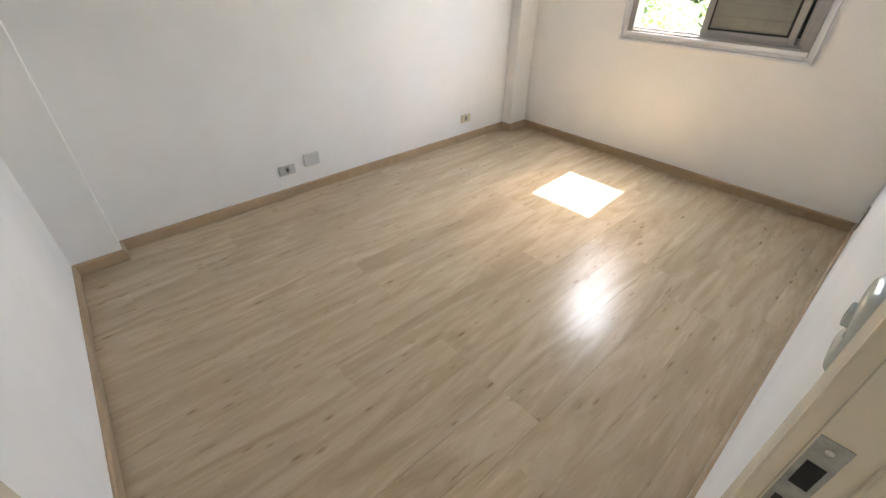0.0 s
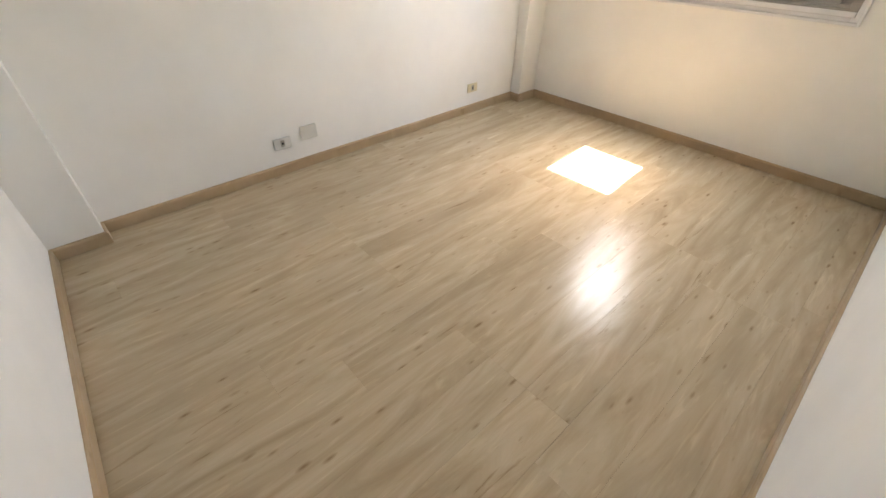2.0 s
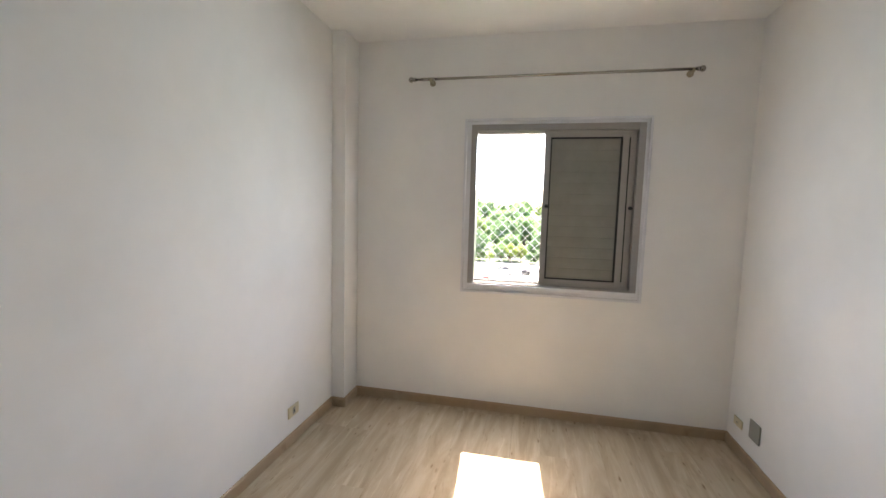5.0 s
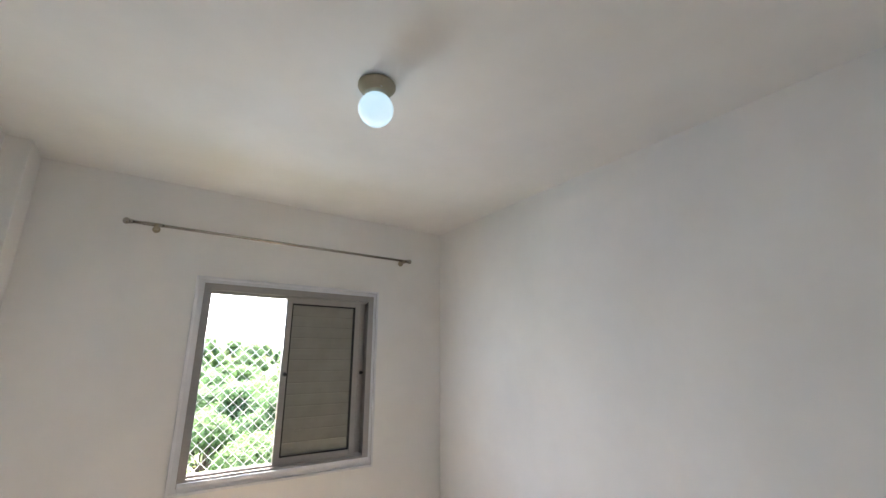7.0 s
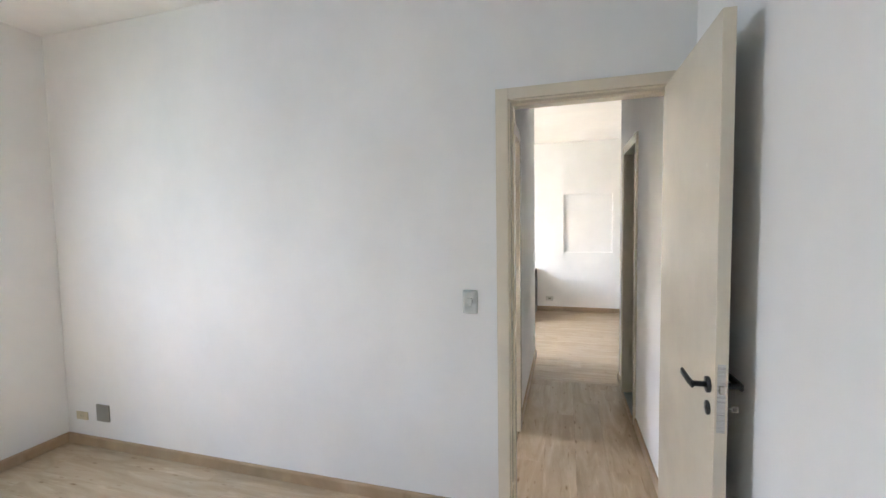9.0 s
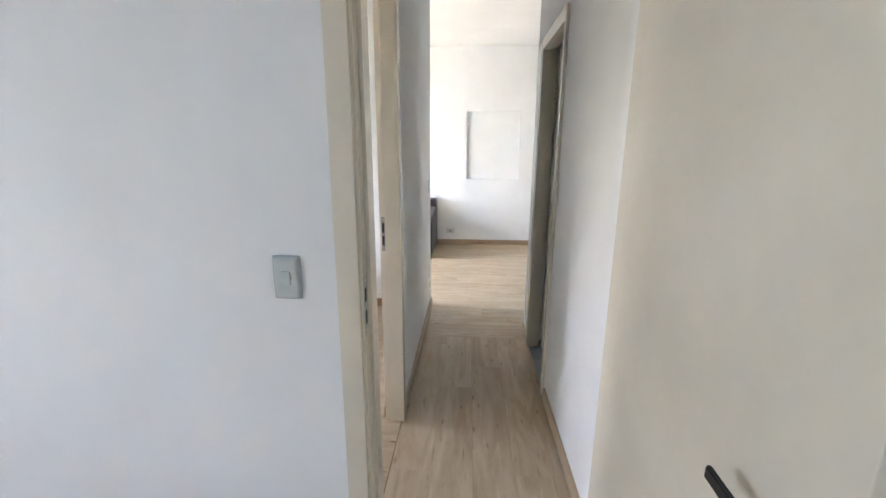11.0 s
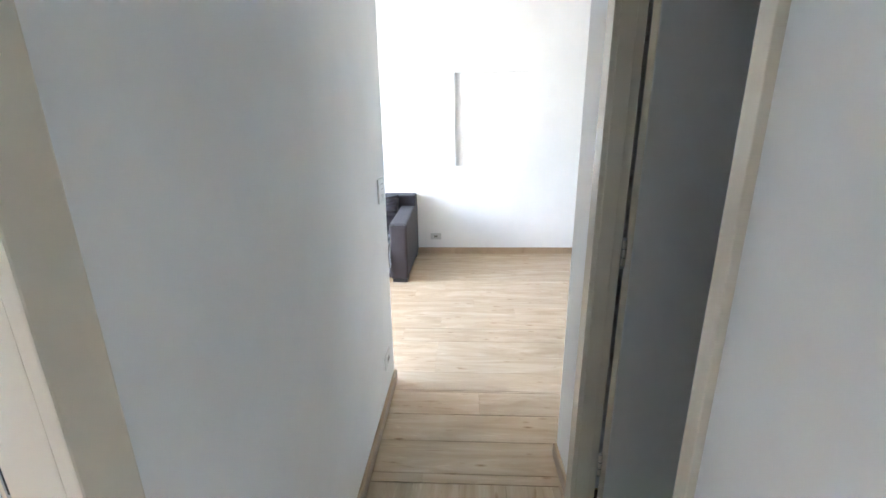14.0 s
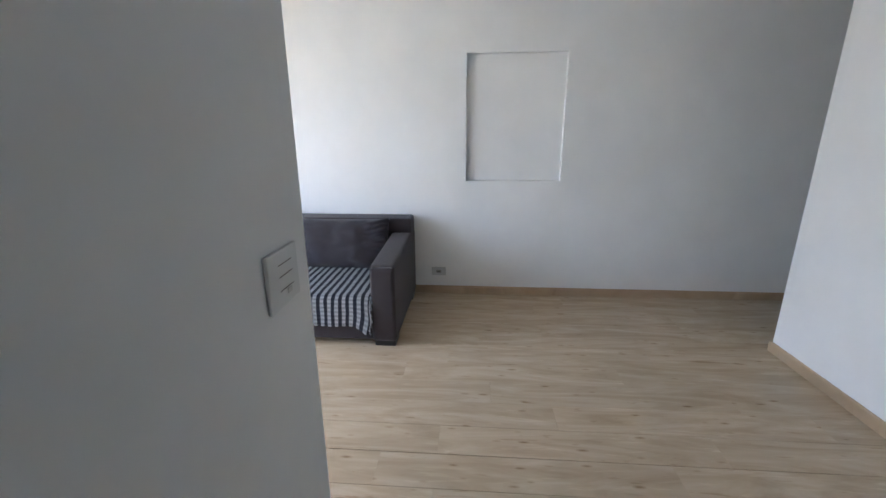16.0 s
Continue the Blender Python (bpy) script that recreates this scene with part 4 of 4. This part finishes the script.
for i in range(rows_):
    for j in range(len(path_) - 1):
        f = bm.faces.new((grid[i][j], grid[i + 1][j], grid[i + 1][j + 1], grid[i][j + 1]))
        for lp, (ii, jj) in zip(f.loops, ((i, j), (i + 1, j), (i + 1, j + 1), (i, j + 1))):
            lp[uvl].uv = (path_[jj][2], ii / rows_ * 1.93)
seams = [[p.co.copy() for p in grid[round((at + 0.984) / 1.93 * rows_)]] for at in (-0.74, -0.44, 0.20)]
hem_line = [row[-1].co.copy() for row in grid]
spread = new("bedspread", finish("bedspread", bm, SPREAD, True))
spread.matrix_world = bed.matrix_world.copy()
sol = spread.modifiers.new("thickness", "SOLIDIFY")
sol.thickness = 0.006
bm = bmesh.new()
for p, q in zip(hem_line, hem_line[1:]):
    cyl(bm, p, q, 0.0045, n=6)
part("hem", bm, MATTRESS, spread, "rolled off-white hem", True)
for line in seams:
    bm = bmesh.new()
    for p, q in zip(line, line[1:]):
        cyl(bm, p + Vector((-0.001, 0, 0.001)), q + Vector((-0.001, 0, 0.001)), 0.0017, n=5)
    part("seam", bm, GREYPLASTIC, spread, "thin stitched seam")
tagged(spread, "off-white bedspread with red and purple medallions over the bed", "bedspread")

# ------------------------------------------------------------------ outside
GZ = -10.0


def hill(x, y):
    far = max(0.0, min(1.0, (y - 120) / 130))
    return GZ + 6.5 * far * far * (3 - 2 * far) + 3.0 * far * math.sin(x * 0.013 + 1.0) + 1.5 * far * math.sin(x * 0.041)


bm = bmesh.new()
xs = [-3000, -1500, -700, -400] + list(range(-250, 251, 25)) + [400, 700, 1500, 3000]
ys = [-3000, -1000, -200, -40, 0, 4] + list(range(20, 321, 20)) + [400, 700, 1500, 3000]
gv = [[bm.verts.new((x, y, hill(x, y))) for x in xs] for y in ys]
for j in range(len(ys) - 1):
    for i in range(len(xs) - 1):
        bm.faces.new((gv[j][i], gv[j][i + 1], gv[j + 1][i + 1], gv[j + 1][i]))
setting("ground", bm, GRASS, "", True)
setting("pavement", boxes((-22, 4, 42, 96, GZ - 0.2, GZ + 0.06)), LOT, "pale concrete car park")


def tree_meshes(seed, leaves, spread_, size):
    rnd = random.Random(seed)
    bm = bmesh.new()
    cyl(bm, (0, 0, 0), (0.1, 0.05, 2.6), 0.26, 0.16, n=8)
    tips = []
    for k in range(17):
        a = rnd.uniform(0, 6.28)
        r = rnd.uniform(0.6, 2.7) * spread_
        p = Vector((r * math.cos(a), r * math.sin(a), 6.3 - 0.32 * r * r + rnd.uniform(-1.6, 0.4)))
        cyl(bm, (0.1, 0.05, rnd.uniform(1.8, 2.6)), p, 0.11, 0.03, n=6)
        tips.append(p)
    tips.append(Vector((0, 0, 6.6)))
    trunk = finish("trunk", bm, BARK)
    vs, fs = [], []
    for k in range(leaves):
        c = rnd.choice(tips)
        d = Vector((rnd.gauss(0, 1), rnd.gauss(0, 1), rnd.gauss(0, 0.75)))
        d = d.normalized() * (rnd.random() ** 0.5) * rnd.uniform(0.9, 1.6)
        o = c + Vector((d.x * spread_, d.y * spread_, d.z * 0.9))
        up = (d.normalized() + Vector((0, 0, 0.5)) + Vector((rnd.uniform(-.6, .6), rnd.uniform(-.6, .6), rnd.uniform(-.6, .6)))).normalized()
        t = up.orthogonal().normalized()
        t = Matrix.Rotation(rnd.uniform(0, 6.28), 3, up) @ t
        s = up.cross(t)
        w, h = size * rnd.uniform(0.5, 1.0), size * rnd.uniform(0.9, 1.6)
        base = len(vs)
        vs += [o - t * h, o + s * w * 0.6 - up * 0.1 * w, o + t * h, o - s * w * 0.6 - up * 0.1 * w, o + up * 0.12 * w]
        fs += [(base, base + 1, base + 4), (base + 1, base + 2, base + 4), (base + 2, base + 3, base + 4), (base + 3, base, base + 4)]
    me = bpy.data.meshes.new("crown")
    me.from_pydata([tuple(v) for v in vs], [], fs)
    return trunk, me


def make_tree(name, seed, leaves, spread_, size, mat, label):
    trunk, crown = tree_meshes(seed, leaves, spread_, size)
    crown.materials.append(mat)
    root = thing(name, 0, 0, GZ, label, "tree", "trees around the car park")
    for nm, me in (("trunk", trunk), ("crown", crown)):
        o = new(nm, me)
        o.parent = root
    return root


kinds = [make_tree("tree", 11, 11000, 1.0, 0.22, LEAF, "broad green tree outside the building"),
         make_tree("tree", 12, 12000, 1.25, 0.23, LEAF, "spreading green tree outside the building"),
         make_tree("tree", 13, 7500, 0.9, 0.17, YLEAF, "yellow-green tree close to the building")]
rnd = random.Random(5)
placed = []


def plant(kind, x, y, s, turn):
    m = Matrix.Translation((x, y, hill(x, y) - 0.1)) @ Matrix.Rotation(turn, 4, "Z")
    if kind not in placed:
        placed.append(kind)
        kind.matrix_basis = m
        kind.scale = (s, s, s)
        return kind
    ob = copy_thing(kind, m)
    ob.matrix_basis = m @ Matrix.Diagonal((s, s, s, 1))
    return ob


# near trees, below and beside the window's view
for x, y, s, k in ((0.6, 30, 0.80, 2), (5.0, 34, 0.92, 0), (9.5, 40, 1.0, 2), (3.2, 47, 0.95, 0), (11, 52, 1.15, 1), (17, 46, 1.15, 0),
                   (-9.5, 22, 1.30, 2), (-13.5, 27, 1.45, 0), (-18, 36, 1.5, 1), (-7.0, 38, 0.72, 2), (-24, 30, 1.5, 0), (-16, 50, 1.2, 1)):
    plant(kinds[k], x, y, s, rnd.uniform(0, 6.28))
for row, (y, step, s0) in enumerate(((100, 6.5, 1.1), (114, 7, 1.25), (130, 8, 1.2), (150, 8.5, 1.25), (172, 10, 1.3), (198, 11, 1.4), (228, 13, 1.5))):
    x = -0.55 * y - 10
    while x < 0.5 * y + 12:
        plant(kinds[rnd.choice((0, 0, 1, 1, 2))], x + rnd.uniform(-2, 2), y + rnd.uniform(-4, 4), s0 * rnd.uniform(0.75, 1.25), rnd.uniform(0, 6.28))
        x += step
for x, y in ((8, 62), (14, 66), (21, 60), (7, 76), (13, 82), (20, 78), (27, 84), (28, 70), (9, 92), (18, 94), (-26, 60), (-30, 72), (-27, 86), (-36, 64), (-40, 80)):
    plant(kinds[rnd.choice((0, 1, 1))], x, y, rnd.uniform(0.95, 1.3), rnd.uniform(0, 6.28))


x = -22.0
while x < 6:
    plant(kinds[rnd.choice((0, 2, 2))], x, 96 + rnd.uniform(-2.5, 2.5), rnd.uniform(0.34, 0.62), rnd.uniform(0, 6.28))
    x += 2.3


def car(x, y, turn, paint, label):
    root = thing("car", x, y, GZ + 0.06, label, "car", "cars in the car park", turn)

    def extruded(prof, w, inset=0.0):
        bm = bmesh.new()
        rr = [[bm.verts.new((s * (w - (inset if b > 0.95 else 0)), a, b)) for a, b in prof] for s in (-1, 1)]
        k = len(prof)
        for j in range(k):
            bm.faces.new((rr[0][j], rr[0][(j + 1) % k], rr[1][(j + 1) % k], rr[1][j]))
        bm.faces.new(rr[0])
        bm.faces.new(rr[1][::-1])
        bmesh.ops.recalc_face_normals(bm, faces=bm.faces)
        return bm

    part("body", extruded([(-2.05, 0.3), (2.0, 0.3), (2.05, 0.75), (1.9, 0.92), (1.0, 1.0), (-1.5, 1.02), (-2.0, 0.95)], 0.85, 0.05), paint, root)
    part("windows", extruded([(1.0, 1.0), (0.35, 1.40), (-0.9, 1.42), (-1.55, 1.02)], 0.80, 0.14), CARGLASS, root)
    part("roof", boxes((-0.63, 0.63, -0.92, 0.36, 1.405, 1.46), bevel=0.02), paint, root)
    for xx in (-0.78, 0.78):
        for yy in (-1.25, 1.25):
            bm = bmesh.new()
            cyl(bm, (xx - 0.1, yy, 0.31), (xx + 0.1, yy, 0.31), 0.31, n=16)
            wheel = part("wheel", bm, RUBBER, root)
            bm = bmesh.new()
            side = 1 if xx > 0 else -1
            cyl(bm, (xx + side * 0.101, yy, 0.31), (xx + side * 0.11, yy, 0.31), 0.19, n=12)
            part("rim", bm, CARSILVER, wheel)


for x, y, a, p, lb in ((-4.6, 66, 12, CARWHITE, "white car parked in the car park"), (-2.0, 66.5, 8, CARDARK, "dark car parked in the car park"),
                       (-6.4, 78, 95, CARSILVER, "silver car parked in the car park"), (-2.6, 80, 15, CARDARK, "dark car parked in the car park"),
                       (-9.0, 70, 10, CARRED, "red car parked in the car park"), (-4.5, 57, 80, CARDARK, "dark car parked near the building"), (0.8, 84, 10, CARWHITE, "white car parked in the car park")):
    car(x, y, a, p, lb)

# ------------------------------------------------------------------ floors, board by board
plank_meshes = {}


def plank_mesh(w, l, g=0.0003):
    key_ = (round(w, 3), round(l, 3), g)
    if key_ not in plank_meshes:
        me = bpy.data.meshes.new("plank")
        c = 0.0003
        a, b = w / 2 - g, l / 2 - min(g, 0.0002)
        lo = [(-a, -b, -0.010), (a, -b, -0.010), (a, b, -0.010), (-a, b, -0.010)]
        mid = [(x, y, -c * 0.8) for x, y, z in lo]
        top = [(x * (a - c) / a, y * (b - c) / b, 0.0) for x, y, z in lo]
        faces = [(i, (i + 1) % 4, 4 + (i + 1) % 4, 4 + i) for i in range(4)] + [(4 + i, 4 + (i + 1) % 4, 8 + (i + 1) % 4, 8 + i) for i in range(4)] + [(8, 9, 10, 11)]
        me.from_pydata(lo + mid + top, [], faces)
        me.materials.append(OAK)
        plank_meshes[key_] = me
    return plank_meshes[key_]


def lay(floor, along, u0, u1, v0, v1, width, start, seed, length=1.29, wide=()):
    """Boards of a floor. u runs across the boards and v along them; rows begin at u = start + k * width."""
    rnd_ = random.Random(seed)
    k = math.floor((u0 - start) / width)
    while start + k * width < u1 - 0.002:
        a, b = max(u0, start + k * width), min(u1, start + (k + 1) * width)
        k += 1
        if b - a < 0.004:
            continue
        cut = v0 - rnd_.choice((0.15, 0.35, 0.55, 0.8, 1.0)) * length
        while cut < v1 - 0.01:
            c, d = max(v0, cut), min(v1, cut + length)
            cut += length
            if d - c < 0.01:
                continue
            ob = new("plank", plank_mesh(b - a, d - c, 0.0020 if any(min(abs(a - w), abs(b - w)) < 0.005 for w in wide) else rnd_.choice((0.0001, 0.0001, 0.0002, 0.0002, 0.0003, 0.0006))))
            cu, cv = (a + b) / 2, (c + d) / 2
            flip = 180 if rnd_.random() < 0.5 else 0
            ob.matrix_world = pose(cu, cv, 0, 0, 0, flip) if along == "y" else pose(cv, cu, 0, 0, 0, 90 + flip)
            ob.parent = floor


floor = setting("floor", boxes((RX0 - 0.15, 2.0, -0.02, RY1, -0.12, -0.0115), (RX0 - 0.15, 0.78, -0.16, -0.02, -0.12, -0.0115), (2.0, 4.40, -1.62, RY1, -0.12, -0.0115), (4.40, 5.5, -3.62, RY1, -0.12, -0.0115), (0.78, 2.0, -1.9, -0.02, -0.12, -0.03)), SUBFLOOR, "light oak laminate floor boards")
lay(floor, "y", RX0, 0.0, RY0, RY1, 0.192, -2.81, 1)
lay(floor, "x", -0.019, HY1, 0.0005, 1.998, 0.192, 0.03, 2)
lay(floor, "y", 0.12, 2.64, 0.802, RY1, 0.192, 0.15, 3)
lay(floor, "y", 2.000, 2.64, -1.56, 0.801, 0.192, 2.435, 4, 1.29, (2.0, 2.435))
lay(floor, "y", 2.641, 4.40, -1.56, RY1, 0.192, 2.435, 5, 1.29, (3.395,))
lay(floor, "y", 4.401, FARX, -3.5, RY1, 0.192, 2.435, 6)

part("threshold", boxes((1.225, 2.000, -0.019, 0.004, 0.0005, 0.007), bevel=0.002), SKIRT, floor)
for i in range(4):
    for j in range(5):
        x0, y0 = 0.905 + i * 0.262, -0.022 - (j + 1) * 0.352
        part("tile", boxes((x0, x0 + 0.258, y0, y0 + 0.348, -0.024, -0.014)), TILE, floor)
part("grout_bed", boxes((0.90, 1.96, -1.80, -0.021, -0.029, -0.017)), GROUT, floor)
